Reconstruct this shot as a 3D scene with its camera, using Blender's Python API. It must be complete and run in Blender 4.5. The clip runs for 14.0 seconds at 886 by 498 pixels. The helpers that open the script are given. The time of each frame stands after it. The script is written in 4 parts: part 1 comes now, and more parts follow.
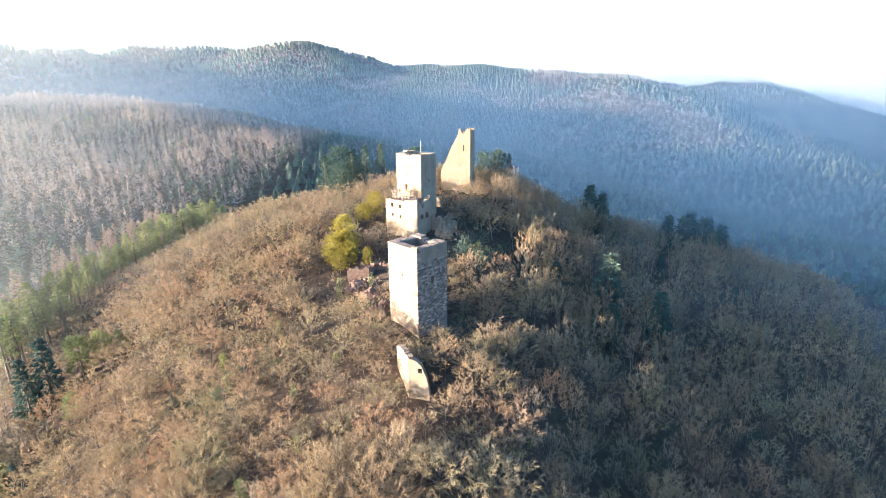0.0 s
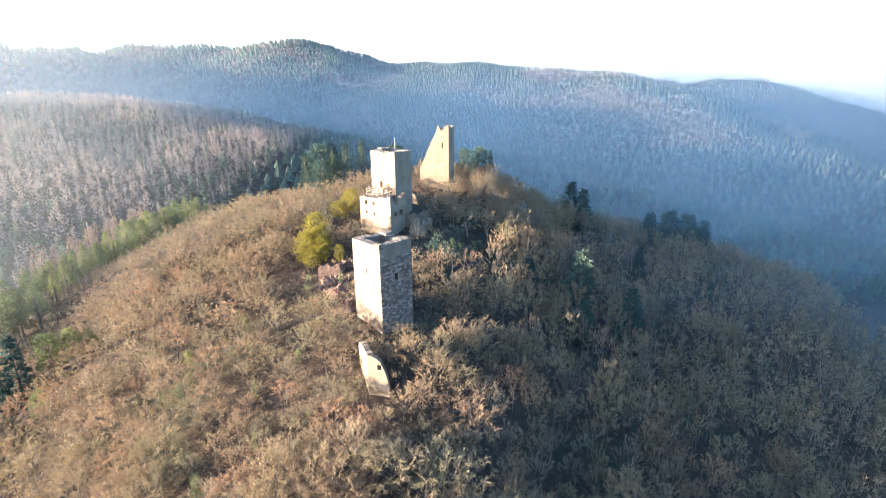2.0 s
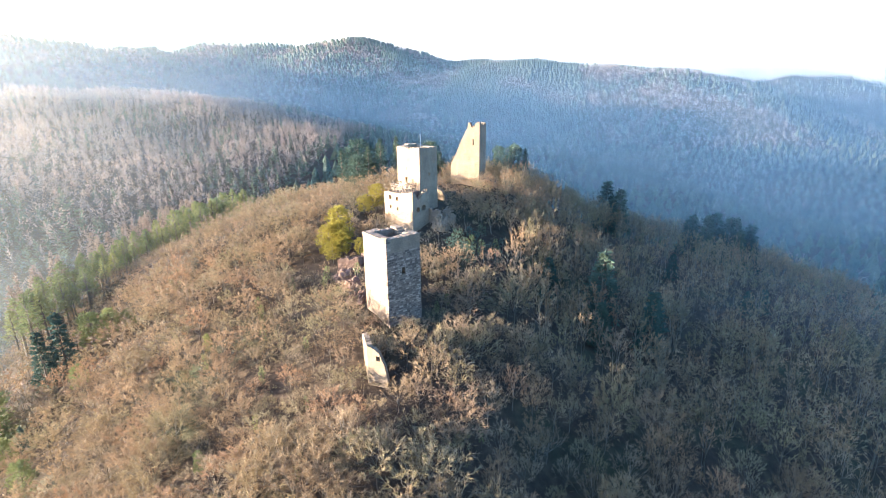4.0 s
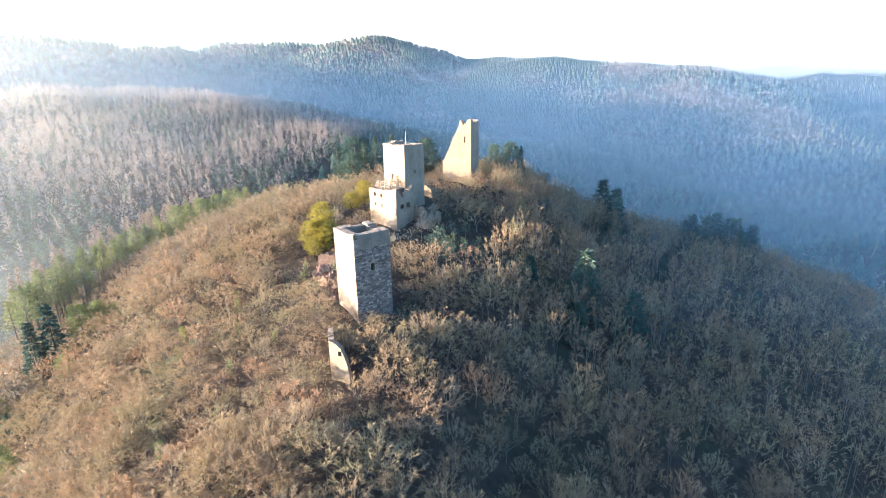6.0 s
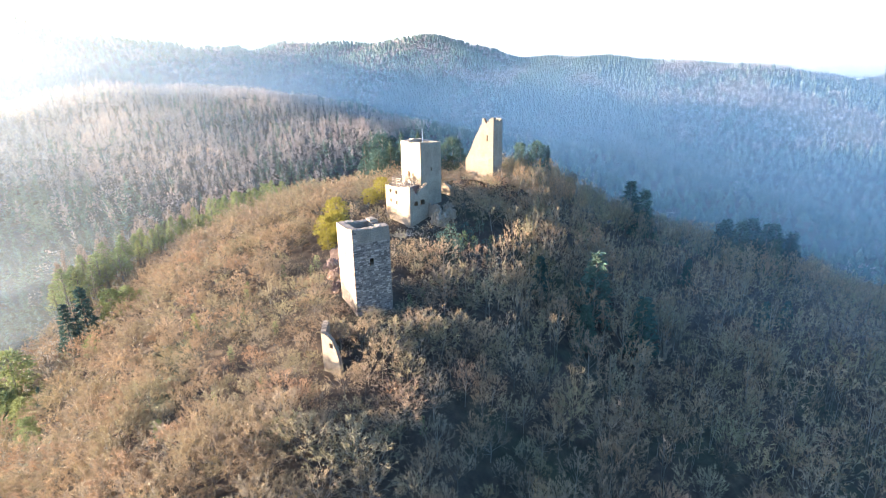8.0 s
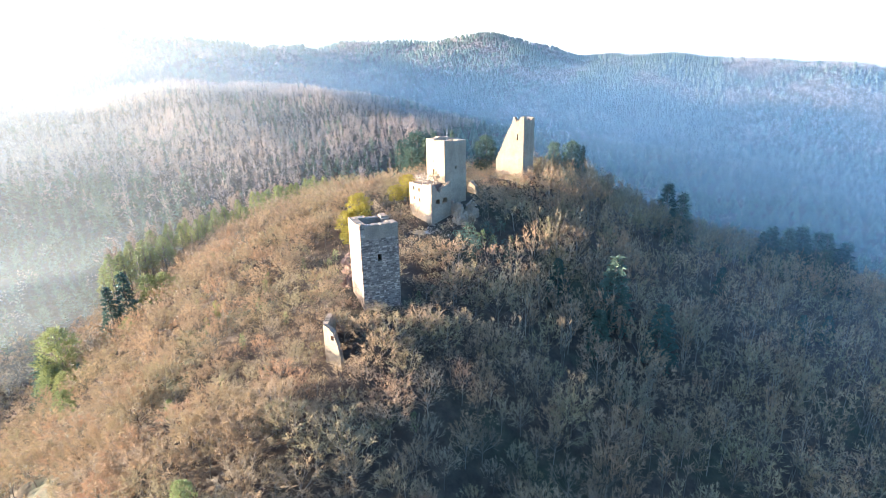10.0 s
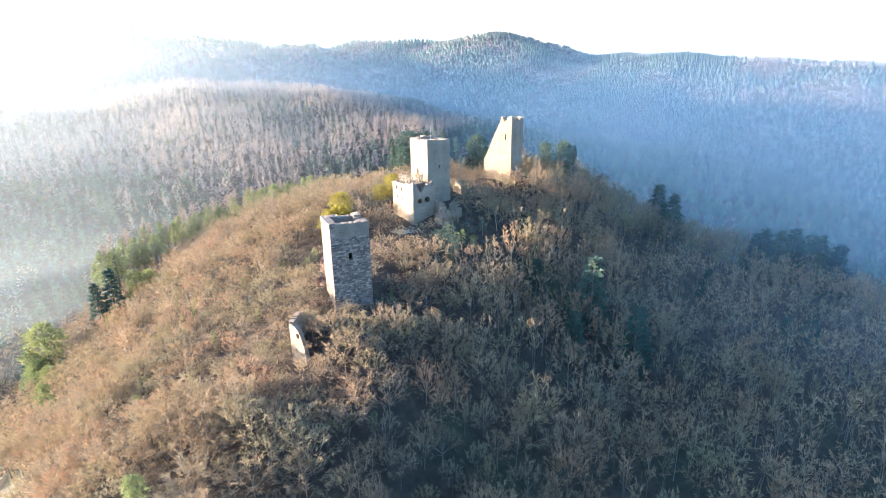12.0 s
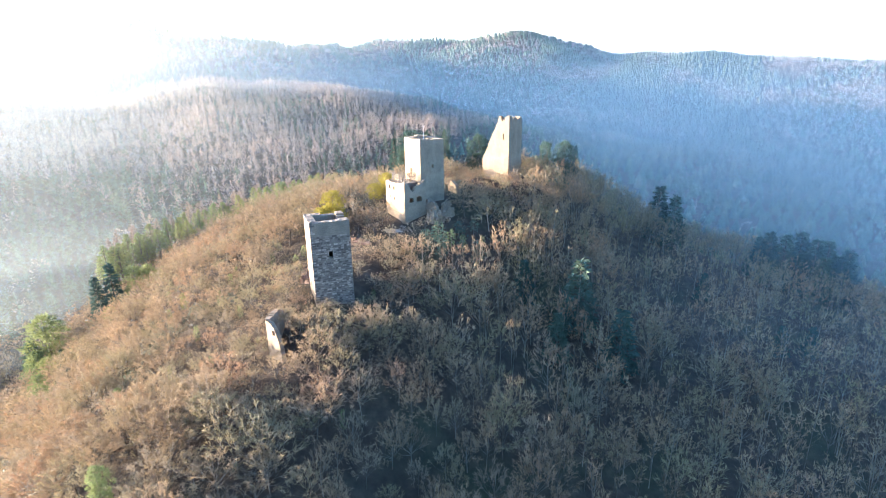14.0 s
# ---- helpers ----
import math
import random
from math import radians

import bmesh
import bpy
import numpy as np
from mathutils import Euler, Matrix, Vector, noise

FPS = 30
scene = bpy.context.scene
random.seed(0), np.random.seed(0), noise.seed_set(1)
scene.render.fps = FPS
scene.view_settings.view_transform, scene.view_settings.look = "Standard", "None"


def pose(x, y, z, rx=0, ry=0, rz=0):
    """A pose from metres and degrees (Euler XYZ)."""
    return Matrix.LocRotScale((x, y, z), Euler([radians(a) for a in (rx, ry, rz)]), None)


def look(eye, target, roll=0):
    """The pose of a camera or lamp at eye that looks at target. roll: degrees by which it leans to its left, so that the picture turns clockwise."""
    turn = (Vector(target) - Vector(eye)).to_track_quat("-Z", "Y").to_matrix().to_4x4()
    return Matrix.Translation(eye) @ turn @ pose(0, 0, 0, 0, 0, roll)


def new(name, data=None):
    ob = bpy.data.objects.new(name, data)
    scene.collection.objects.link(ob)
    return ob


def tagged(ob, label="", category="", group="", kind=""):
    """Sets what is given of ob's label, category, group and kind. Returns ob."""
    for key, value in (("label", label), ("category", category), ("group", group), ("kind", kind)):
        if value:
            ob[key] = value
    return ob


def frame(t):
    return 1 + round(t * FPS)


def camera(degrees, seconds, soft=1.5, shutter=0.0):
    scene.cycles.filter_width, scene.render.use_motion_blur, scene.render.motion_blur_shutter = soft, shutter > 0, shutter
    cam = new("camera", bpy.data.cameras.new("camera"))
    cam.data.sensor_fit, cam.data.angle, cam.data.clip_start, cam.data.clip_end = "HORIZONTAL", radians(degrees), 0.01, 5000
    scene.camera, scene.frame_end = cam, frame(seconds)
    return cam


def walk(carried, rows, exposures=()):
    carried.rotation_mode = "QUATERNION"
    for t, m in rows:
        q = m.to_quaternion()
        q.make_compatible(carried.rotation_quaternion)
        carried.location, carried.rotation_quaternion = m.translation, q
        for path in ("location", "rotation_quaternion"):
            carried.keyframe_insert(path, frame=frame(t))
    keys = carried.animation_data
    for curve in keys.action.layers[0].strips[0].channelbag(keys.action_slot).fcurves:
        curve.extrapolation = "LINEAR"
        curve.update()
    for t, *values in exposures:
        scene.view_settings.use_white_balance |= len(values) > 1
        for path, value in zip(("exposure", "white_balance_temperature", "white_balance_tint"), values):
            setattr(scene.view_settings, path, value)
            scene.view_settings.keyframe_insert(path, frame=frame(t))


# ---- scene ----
cam = camera(78.4, 14.0, soft=0.65)
METRES, EYE, TILT, LEAN, TURN = 80.0, 64.0, 0.0, 0.0, 2.4
ROWS = [
    (0.0, 0.0, 0.0, 0.0, -0.13, -17.96, 0.39),
    (0.5, 0.0207, -0.0004, -0.0008, -0.16, -18.01, 0.43),
    (1.0, 0.0462, -0.0009, -0.0021, -0.21, -18.07, 0.46),
    (1.5, 0.0761, -0.0009, -0.0036, -0.22, -18.13, 0.52),
    (2.0, 0.1084, -0.0018, -0.0049, -0.24, -18.16, 0.52),
    (2.5, 0.1428, -0.0031, -0.0061, 0.2, -18.23, 0.56),
    (3.0, 0.1792, -0.0046, -0.0074, 1.71, -18.26, 0.57),
    (3.5, 0.2173, -0.005, -0.0081, 4.05, -18.31, 0.6),
    (6.0, 0.4167, 0.0149, -0.0167, 8.2, -18.48, 0.77),
    (6.5, 0.4564, 0.0206, -0.0179, 8.48, -18.5, 0.78),
    (7.0, 0.496, 0.0262, -0.019, 9.51, -18.51, 0.81),
    (7.5, 0.5352, 0.0326, -0.0198, 11.48, -18.55, 0.81),
    (8.0, 0.5741, 0.0403, -0.0209, 13.69, -18.55, 0.82),
    (8.5, 0.6116, 0.0489, -0.0219, 15.8, -18.56, 0.82),
    (11.0, 0.784, 0.1067, -0.0248, 20.87, -18.64, 0.85),
    (11.5, 0.8129, 0.1189, -0.0258, 21.06, -18.64, 0.84),
    (12.0, 0.8464, 0.1339, -0.0264, 21.31, -18.66, 0.81),
    (12.5, 0.8747, 0.1465, -0.0269, 21.52, -18.67, 0.79),
    (13.0, 0.9075, 0.1616, -0.0278, 21.95, -18.68, 0.79),
    (13.5, 0.9351, 0.1748, -0.0285, 22.65, -18.7, 0.8),
    (14.0, 0.9674, 0.1909, -0.0288, 23.75, -18.69, 0.78),
]
walk(cam, [(t, pose(0, 0, EYE, TILT, LEAN, TURN) @ pose(METRES * x, METRES * y, METRES * z, 90 + pitch, roll, yaw)) for t, x, y, z, yaw, pitch, roll in ROWS],
     [(0.0, 2.91, 5720, 10), (14.0, 3.25, 5540, 10)])

scene.cycles.transparent_max_bounces = 32          # the light crosses many thin sheets painted as haze

# ---- world, sun ----
SUN_AZ, SUN_EL = 20.0, 7.3          # degrees behind the left hand, degrees above the horizon
to_sun = Vector((-math.cos(radians(SUN_AZ)) * math.cos(radians(SUN_EL)), -math.sin(radians(SUN_AZ)) * math.cos(radians(SUN_EL)), math.sin(radians(SUN_EL))))
world = bpy.data.worlds.new("sky")
scene.world = world
world.use_nodes = True
wn = world.node_tree
sky = wn.nodes.new("ShaderNodeTexSky")
sky.sky_type, sky.sun_disc = "NISHITA", False
sky.sun_elevation, sky.sun_rotation = radians(SUN_EL), radians(-(90 + SUN_AZ))
sky.altitude, sky.air_density, sky.dust_density, sky.ozone_density = 600, 1.0, 3.0, 3.5
wn.nodes["Background"].inputs["Strength"].default_value = 0.145
wn.links.new(sky.outputs["Color"], wn.nodes["Background"].inputs["Color"])
sun = new("sun", bpy.data.lights.new("sun", "SUN"))
sun.data.energy, sun.data.angle, sun.data.color = 5.0, radians(0.6), (1.0, 0.81, 0.58)
sun.matrix_world = look(to_sun * 300, (0, 0, 0))


# ---- materials ----
def material(name, rough=0.85):
    """A principled material; returns it with its nodes, links and shader."""
    m = bpy.data.materials.new(name)
    m.use_nodes = True
    n, l = m.node_tree.nodes, m.node_tree.links
    b = n["Principled BSDF"]
    b.inputs["Roughness"].default_value = rough
    b.inputs["Specular IOR Level"].default_value = 0.2
    return m, n, l, b


def ramp(n, l, source, stops):
    r = n.new("ShaderNodeValToRGB")
    e = r.color_ramp.elements
    e[0].position, e[0].color = stops[0][0], (*stops[0][1], 1)
    e[1].position, e[1].color = stops[-1][0], (*stops[-1][1], 1)
    for p, c in stops[1:-1]:
        k = e.new(p)
        k.color = (*c, 1)
    l.new(source, r.inputs["Fac"])
    return r.outputs["Color"]


def noise_tex(n, l, scale, detail=4.0, rough=0.6, coords=None):
    t = n.new("ShaderNodeTexNoise")
    t.inputs["Scale"].default_value, t.inputs["Detail"].default_value, t.inputs["Roughness"].default_value = scale, detail, rough
    if coords is None:
        coords = n.new("ShaderNodeTexCoord").outputs["Object"]
    l.new(coords, t.inputs["Vector"])
    return t.outputs["Fac"]


def mix(n, l, a, b, fac, mode="MIX"):
    k = n.new("ShaderNodeMix")
    k.data_type, k.blend_type = "RGBA", mode
    for slot, v in ((6, a), (7, b), (0, fac)):
        if isinstance(v, tuple):
            k.inputs[slot].default_value = (*v, 1)
        elif isinstance(v, (int, float)):
            k.inputs[slot].default_value = v
        else:
            l.new(v, k.inputs[slot])
    return k.outputs[2]


def tree_tint(n, l):
    """One number per tree: its stored tint plus the object's own random number, wrapped to 0..1."""
    a = n.new("ShaderNodeAttribute")
    a.attribute_name = "tint"
    o = n.new("ShaderNodeObjectInfo")
    s = n.new("ShaderNodeMath")
    s.operation = "ADD"
    l.new(a.outputs["Fac"], s.inputs[0])
    l.new(o.outputs["Random"], s.inputs[1])
    f = n.new("ShaderNodeMath")
    f.operation = "FRACT"
    l.new(s.outputs[0], f.inputs[0])
    return f.outputs[0]


def plant_material(name, stops, light=0.0, rough=0.8):
    m, n, l, b = material(name, rough)
    c = ramp(n, l, tree_tint(n, l), stops)
    g = noise_tex(n, l, 0.7, 3)
    c = mix(n, l, c, ramp(n, l, g, [(0.3, (0.55, 0.55, 0.55)), (0.7, (1.25, 1.25, 1.25))]), 1.0, "MULTIPLY")
    l.new(c, b.inputs["Base Color"])
    if light:
        t = n.new("ShaderNodeBsdfTranslucent")
        l.new(c, t.inputs["Color"])
        x = n.new("ShaderNodeMixShader")
        x.inputs["Fac"].default_value = light
        l.new(b.outputs[0], x.inputs[1])
        l.new(t.outputs[0], x.inputs[2])
        l.new(x.outputs[0], n["Material Output"].inputs["Surface"])
    return m


BARK = plant_material("bark", [(0.0, (0.125, 0.10, 0.073)), (0.5, (0.19, 0.158, 0.118)), (1.0, (0.265, 0.225, 0.17))], 0.25)
TWIG = plant_material("bare_twigs", [(0.0, (0.211, 0.151, 0.094)), (0.15, (0.353, 0.234, 0.132)), (0.3, (0.257, 0.216, 0.114)), (0.45, (0.391, 0.268, 0.154)), (0.6, (0.282, 0.219, 0.144)), (0.75, (0.368, 0.219, 0.122)), (0.9, (0.312, 0.254, 0.148)), (1.0, (0.234, 0.166, 0.103))], 0.3)
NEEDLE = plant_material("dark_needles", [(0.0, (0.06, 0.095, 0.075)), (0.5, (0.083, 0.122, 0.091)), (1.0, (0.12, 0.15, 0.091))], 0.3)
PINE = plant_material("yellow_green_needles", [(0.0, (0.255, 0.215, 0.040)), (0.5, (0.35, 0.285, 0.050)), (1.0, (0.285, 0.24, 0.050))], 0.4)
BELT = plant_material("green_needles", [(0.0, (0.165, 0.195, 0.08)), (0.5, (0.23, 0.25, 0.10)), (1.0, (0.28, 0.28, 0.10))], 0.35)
LARCH = plant_material("larch_twigs", [(0.0, (0.29, 0.21, 0.155)), (0.5, (0.34, 0.245, 0.185)), (1.0, (0.31, 0.24, 0.18))], 0.3)
FAR_WOOD = plant_material("far_winter_wood", [(0.0, (0.10, 0.125, 0.08)), (0.45, (0.14, 0.165, 0.10)), (0.5, (0.30, 0.235, 0.185)), (0.8, (0.36, 0.275, 0.215)), (1.0, (0.36, 0.25, 0.19))], 0.3)


def ground_material():
    m, n, l, b = material("leaf_litter", 0.95)
    c = ramp(n, l, noise_tex(n, l, 0.35, 6), [(0.3, (0.040, 0.028, 0.019)), (0.5, (0.065, 0.045, 0.029)), (0.7, (0.10, 0.068, 0.042))])
    c = mix(n, l, c, (0.05, 0.065, 0.03), ramp(n, l, noise_tex(n, l, 0.03, 5), [(0.5, (0, 0, 0)), (0.7, (0.7, 0.7, 0.7))]))
    l.new(c, b.inputs["Base Color"])
    bump = n.new("ShaderNodeBump")
    bump.inputs["Distance"].default_value = 0.25
    l.new(noise_tex(n, l, 1.5, 6), bump.inputs["Height"])
    l.new(bump.outputs["Normal"], b.inputs["Normal"])
    return m


def stone_material(name, stops, course=0.5, block=1.1, joints=True, vary=False, worn=0.5):
    m, n, l, b = material(name, 0.92)
    co = n.new("ShaderNodeTexCoord").outputs["Object"]
    big = noise_tex(n, l, 0.22, 6, 0.65, co)
    fine = noise_tex(n, l, 3.0, 5, 0.7, co)
    c = ramp(n, l, big, stops)
    c = mix(n, l, c, ramp(n, l, fine, [(0.3, (0.62, 0.6, 0.6)), (0.65, (1.15, 1.12, 1.1))]), 0.8, "MULTIPLY")
    if vary:
        o, geo, plus, wrap = n.new("ShaderNodeObjectInfo"), n.new("ShaderNodeNewGeometry"), n.new("ShaderNodeMath"), n.new("ShaderNodeMath")
        plus.operation, wrap.operation = "ADD", "FRACT"
        l.new(o.outputs["Random"], plus.inputs[0])
        l.new(geo.outputs["Random Per Island"], plus.inputs[1])
        l.new(plus.outputs[0], wrap.inputs[0])
        c = mix(n, l, c, ramp(n, l, wrap.outputs[0], [(0.0, (0.32, 0.31, 0.31)), (0.4, (0.54, 0.52, 0.51)), (0.7, (0.85, 0.83, 0.81)), (1.0, (1.2, 1.15, 1.1))]), 1.0, "MULTIPLY")
    relief = fine
    if joints and not vary:
        sep, com = n.new("ShaderNodeSeparateXYZ"), n.new("ShaderNodeCombineXYZ")
        l.new(co, sep.inputs[0])
        l.new(sep.outputs["X"], com.inputs["X"])
        l.new(sep.outputs["Z"], com.inputs["Y"])
        k = n.new("ShaderNodeTexBrick")
        k.inputs["Scale"].default_value = 1.0
        k.inputs["Brick Width"].default_value, k.inputs["Row Height"].default_value = block, course
        k.inputs["Mortar Size"].default_value, k.inputs["Mortar Smooth"].default_value = 0.035, 0.6
        k.inputs["Color1"].default_value, k.inputs["Color2"].default_value = (0.86, 0.85, 0.84, 1), (1.08, 1.06, 1.04, 1)
        k.inputs["Mortar"].default_value = (0.62, 0.6, 0.58, 1)
        l.new(com.outputs[0], k.inputs["Vector"])
        c = mix(n, l, c, k.outputs["Color"], worn, "MULTIPLY")
        relief = mix(n, l, fine, k.outputs["Fac"], 0.9 * worn, "SUBTRACT")
    l.new(c, b.inputs["Base Color"])
    bump = n.new("ShaderNodeBump")
    bump.inputs["Distance"].default_value = 0.12
    l.new(relief, bump.inputs["Height"])
    l.new(bump.outputs["Normal"], b.inputs["Normal"])
    return m


LITTER = ground_material()
# mortar darkened to put the shade of the gaps between blocks into its colour
JOINT = stone_material("mortar_with_gap_shade", [(0.3, (0.144, 0.107, 0.080)), (0.5, (0.196, 0.145, 0.108)), (0.7, (0.253, 0.189, 0.142))], joints=False)
STONE = stone_material("weathered_sandstone", [(0.3, (0.207, 0.155, 0.113)), (0.5, (0.280, 0.210, 0.149)), (0.7, (0.347, 0.260, 0.184))])
BLOCK = stone_material("rough_blocks", [(0.3, (0.253, 0.189, 0.147)), (0.5, (0.349, 0.264, 0.203)), (0.7, (0.446, 0.340, 0.265))], vary=True)
PALE = stone_material("pale_sandstone", [(0.3, (0.224, 0.169, 0.119)), (0.5, (0.308, 0.233, 0.159)), (0.7, (0.381, 0.291, 0.200))], worn=0.3)
WARM = stone_material("tan_sandstone", [(0.3, (0.211, 0.156, 0.105)), (0.5, (0.278, 0.208, 0.141)), (0.7, (0.340, 0.260, 0.179))], worn=0.22)
RED = stone_material("reddish_sandstone", [(0.3, (0.17, 0.105, 0.075)), (0.5, (0.225, 0.145, 0.105)), (0.7, (0.27, 0.185, 0.14))])
EARTH = stone_material("sandy_earth", [(0.3, (0.27, 0.20, 0.14)), (0.5, (0.36, 0.28, 0.20)), (0.7, (0.42, 0.33, 0.24))], joints=False)
WOOD = stone_material("grey_timber", [(0.3, (0.20, 0.16, 0.12)), (0.5, (0.26, 0.21, 0.16)), (0.7, (0.32, 0.26, 0.2))], joints=False)
METAL = stone_material("painted_pole", [(0.3, (0.45, 0.45, 0.44)), (0.5, (0.55, 0.55, 0.54)), (0.7, (0.6, 0.6, 0.58))], joints=False)


def haze_material(density, tone, rise, fade=None, bearing=None, lift=None):
    """A sheet painted as haze: mostly clear, scattering a little light both ways, thinner with height. fade: from where
    to where along y it thins out to nothing.
    bearing: degrees to the left of north, seen from the middle of the walk, between which it thickens, and between
    which it thins out again. lift: heights between which it reaches its full thickness."""
    m = bpy.data.materials.new("haze")
    m.use_nodes = True
    n, l = m.node_tree.nodes, m.node_tree.links
    n.remove(n["Principled BSDF"])
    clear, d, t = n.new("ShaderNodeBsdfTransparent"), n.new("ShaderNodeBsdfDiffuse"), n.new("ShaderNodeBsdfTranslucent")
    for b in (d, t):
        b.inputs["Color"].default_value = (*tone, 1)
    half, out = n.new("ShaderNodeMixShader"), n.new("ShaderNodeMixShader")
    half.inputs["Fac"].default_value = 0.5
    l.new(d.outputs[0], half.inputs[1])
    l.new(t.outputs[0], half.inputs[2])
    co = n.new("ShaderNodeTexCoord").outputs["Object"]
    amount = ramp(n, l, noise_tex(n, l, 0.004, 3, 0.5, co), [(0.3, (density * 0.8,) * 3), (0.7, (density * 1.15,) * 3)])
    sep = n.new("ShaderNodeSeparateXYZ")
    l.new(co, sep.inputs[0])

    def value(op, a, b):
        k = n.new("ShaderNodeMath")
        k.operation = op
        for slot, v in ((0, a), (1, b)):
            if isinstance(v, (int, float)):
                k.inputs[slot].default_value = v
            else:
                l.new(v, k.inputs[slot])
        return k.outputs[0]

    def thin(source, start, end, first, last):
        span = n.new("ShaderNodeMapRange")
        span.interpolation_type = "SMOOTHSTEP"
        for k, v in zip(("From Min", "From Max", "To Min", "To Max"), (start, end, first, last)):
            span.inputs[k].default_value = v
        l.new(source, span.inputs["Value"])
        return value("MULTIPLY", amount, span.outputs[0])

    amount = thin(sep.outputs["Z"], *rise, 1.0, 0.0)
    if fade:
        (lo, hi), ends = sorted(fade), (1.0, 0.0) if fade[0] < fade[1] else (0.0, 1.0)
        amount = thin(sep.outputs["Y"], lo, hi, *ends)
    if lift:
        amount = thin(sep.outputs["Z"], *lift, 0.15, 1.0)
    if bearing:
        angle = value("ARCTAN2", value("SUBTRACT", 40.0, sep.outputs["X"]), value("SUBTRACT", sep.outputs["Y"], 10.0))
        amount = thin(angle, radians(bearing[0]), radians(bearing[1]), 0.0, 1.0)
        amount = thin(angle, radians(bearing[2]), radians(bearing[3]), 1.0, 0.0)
    l.new(amount, out.inputs["Fac"])
    l.new(clear.outputs[0], out.inputs[1])
    l.new(half.outputs[0], out.inputs[2])
    l.new(out.outputs[0], n["Material Output"].inputs["Surface"])
    return m


# ---- terrain ----
CREST_Y = [-400, 0, 40, 60, 80, 95, 110, 125, 150, 175, 190, 235, 260, 300, 350, 450, 600]
CREST_Z = [-150, -45, -25, -17, -11, -7, -1, 2.5, 5.5, 9.5, 14.5, 15.5, 12, 2, -22, -80, -130]
FLANK_D = [0, 20, 45, 62, 118, 165, 220, 300, 500]
FLANK_Z = [0, 7.8, 19.5, 27, 42, 54, 82, 135, 240]
CREST_X = [-30, 8, 6, 1, -4, -8, -10, -11, -13, -15, -15, -4, 0, 0, -10, -20, -20]


# crests of the surrounding hills: rows of x, y, z, then how steeply the flanks fall
RIDGES = [
    ([(-938, 1766, 142), (-736, 1752, 132), (-627, 1741, 129), (-542, 1696, 137), (-487, 1681, 139), (-425, 1698, 124), (-305, 1672, 84), (-169, 1641, 83), (-38, 1600, 76), (85, 1548, 60),
      (255, 1478, 60), (352, 1407, 51), (444, 1346, 18), (559, 1325, -22), (733, 1276, -66), (900, 1200, -132), (960, 900, -165)], 0.33, 90),
    # crest points south of y 510 lie out of view, raised to shade the valley
    ([(-1063, 1539, 110), (-972, 1292, 120), (-948, 1114, 120), (-939, 982, 120), (-917, 857, 120), (-925, 780, 134), (-946, 717, 148), (-990, 646, 157), (-1022, 600, 165), (-1020, 575, 150), (-1010, 510, 95), (-1000, 430, 80), (-1000, 330, 76), (-1000, 250, 76), (-1010, 150, 75), (-1030, 0, 74), (-1050, -110, 68), (-1060, -220, 54), (-1100, -500, 46)], 0.55, 40),
    ([(-515, 350, -35), (-515, 430, -3), (-515, 494, 10), (-505, 530, 28), (-495, 575, 37), (-455, 595, 34), (-412, 610, 25), (-355, 630, 8), (-275, 625, -12), (-215, 640, -32)], 0.20, 60),
    ([(631, 2522, 67), (786, 2478, 77), (937, 2318, 60), (1010, 2177, 25), (1081, 1916, -25), (1109, 1665, -62), (1123, 1533, -63), (1150, 1000, -80)], 0.30, 120),
]
FLOOR = -165.0


def crest_points(rows, step=22.0):
    out = []
    for a, b in zip(rows[:-1], rows[1:]):
        n = max(1, int(math.hypot(b[0] - a[0], b[1] - a[1]) / step))
        out += [tuple(a[k] + (b[k] - a[k]) * i / n for k in range(3)) for i in range(n)]
    return np.array(out + [rows[-1]], float)


RIDGE_LINES = [(crest_points(rows), slope, soft) for rows, slope, soft in RIDGES]


def folds(x, y):
    """Gullies and shoulders of the wooded flanks."""
    return (9 * np.sin(x * 0.011 + 0.6 * np.sin(y * 0.009)) * np.sin(y * 0.0083 + 1) + 5 * np.sin(x * 0.027 + y * 0.013) * np.sin(y * 0.021 - x * 0.008 + 2)
            + 2.2 * np.sin(x * 0.061 - 1) * np.sin(y * 0.053 + 0.5))


def height(x, y):
    """Ground level of the whole landscape, in metres over the foot of the nearest keep."""
    x, y = np.asarray(x, float), np.asarray(y, float)
    cz, cx = np.interp(y, CREST_Y, CREST_Z), np.interp(y, CREST_Y, CREST_X)
    d = x - cx
    left, right = np.maximum(-d, 0), np.maximum(d, 0)
    start = np.interp(y, [60, 110, 142, 202, 240, 300], [5, 15, 40, 60, 72, 95])
    bend = np.interp(y, [120, 150, 180, 230, 270], [0.0022, 0.0016, 0.0017, 0.0019, 0.0022])
    steep = np.interp(y, [120, 150, 230, 270], [0, 0.005, 0.003, 0])
    drop = 0.20 * left + bend * np.maximum(left - start, 0) ** 2 + steep * np.maximum(left - 150, 0) ** 2 + np.interp(right, FLANK_D, FLANK_Z) - 0.35 * 6 * (1 - np.exp(-np.abs(d) / 6))
    castle = cz - np.minimum(drop, 400) + 0.8 * np.sin(x * 0.11 + 1) * np.sin(y * 0.083)
    far = np.full(x.shape, FLOOR)
    for line, slope, soft in RIDGE_LINES:
        for px, py, pz in line:
            r = np.hypot(x - px, y - py)
            far = np.maximum(far, pz - slope * (np.sqrt(r * r + soft * soft) - soft))
    far = far + folds(x, y) * np.clip((np.hypot(x, y - 150) - 250) / 200, 0, 1)
    return np.maximum(castle, far)


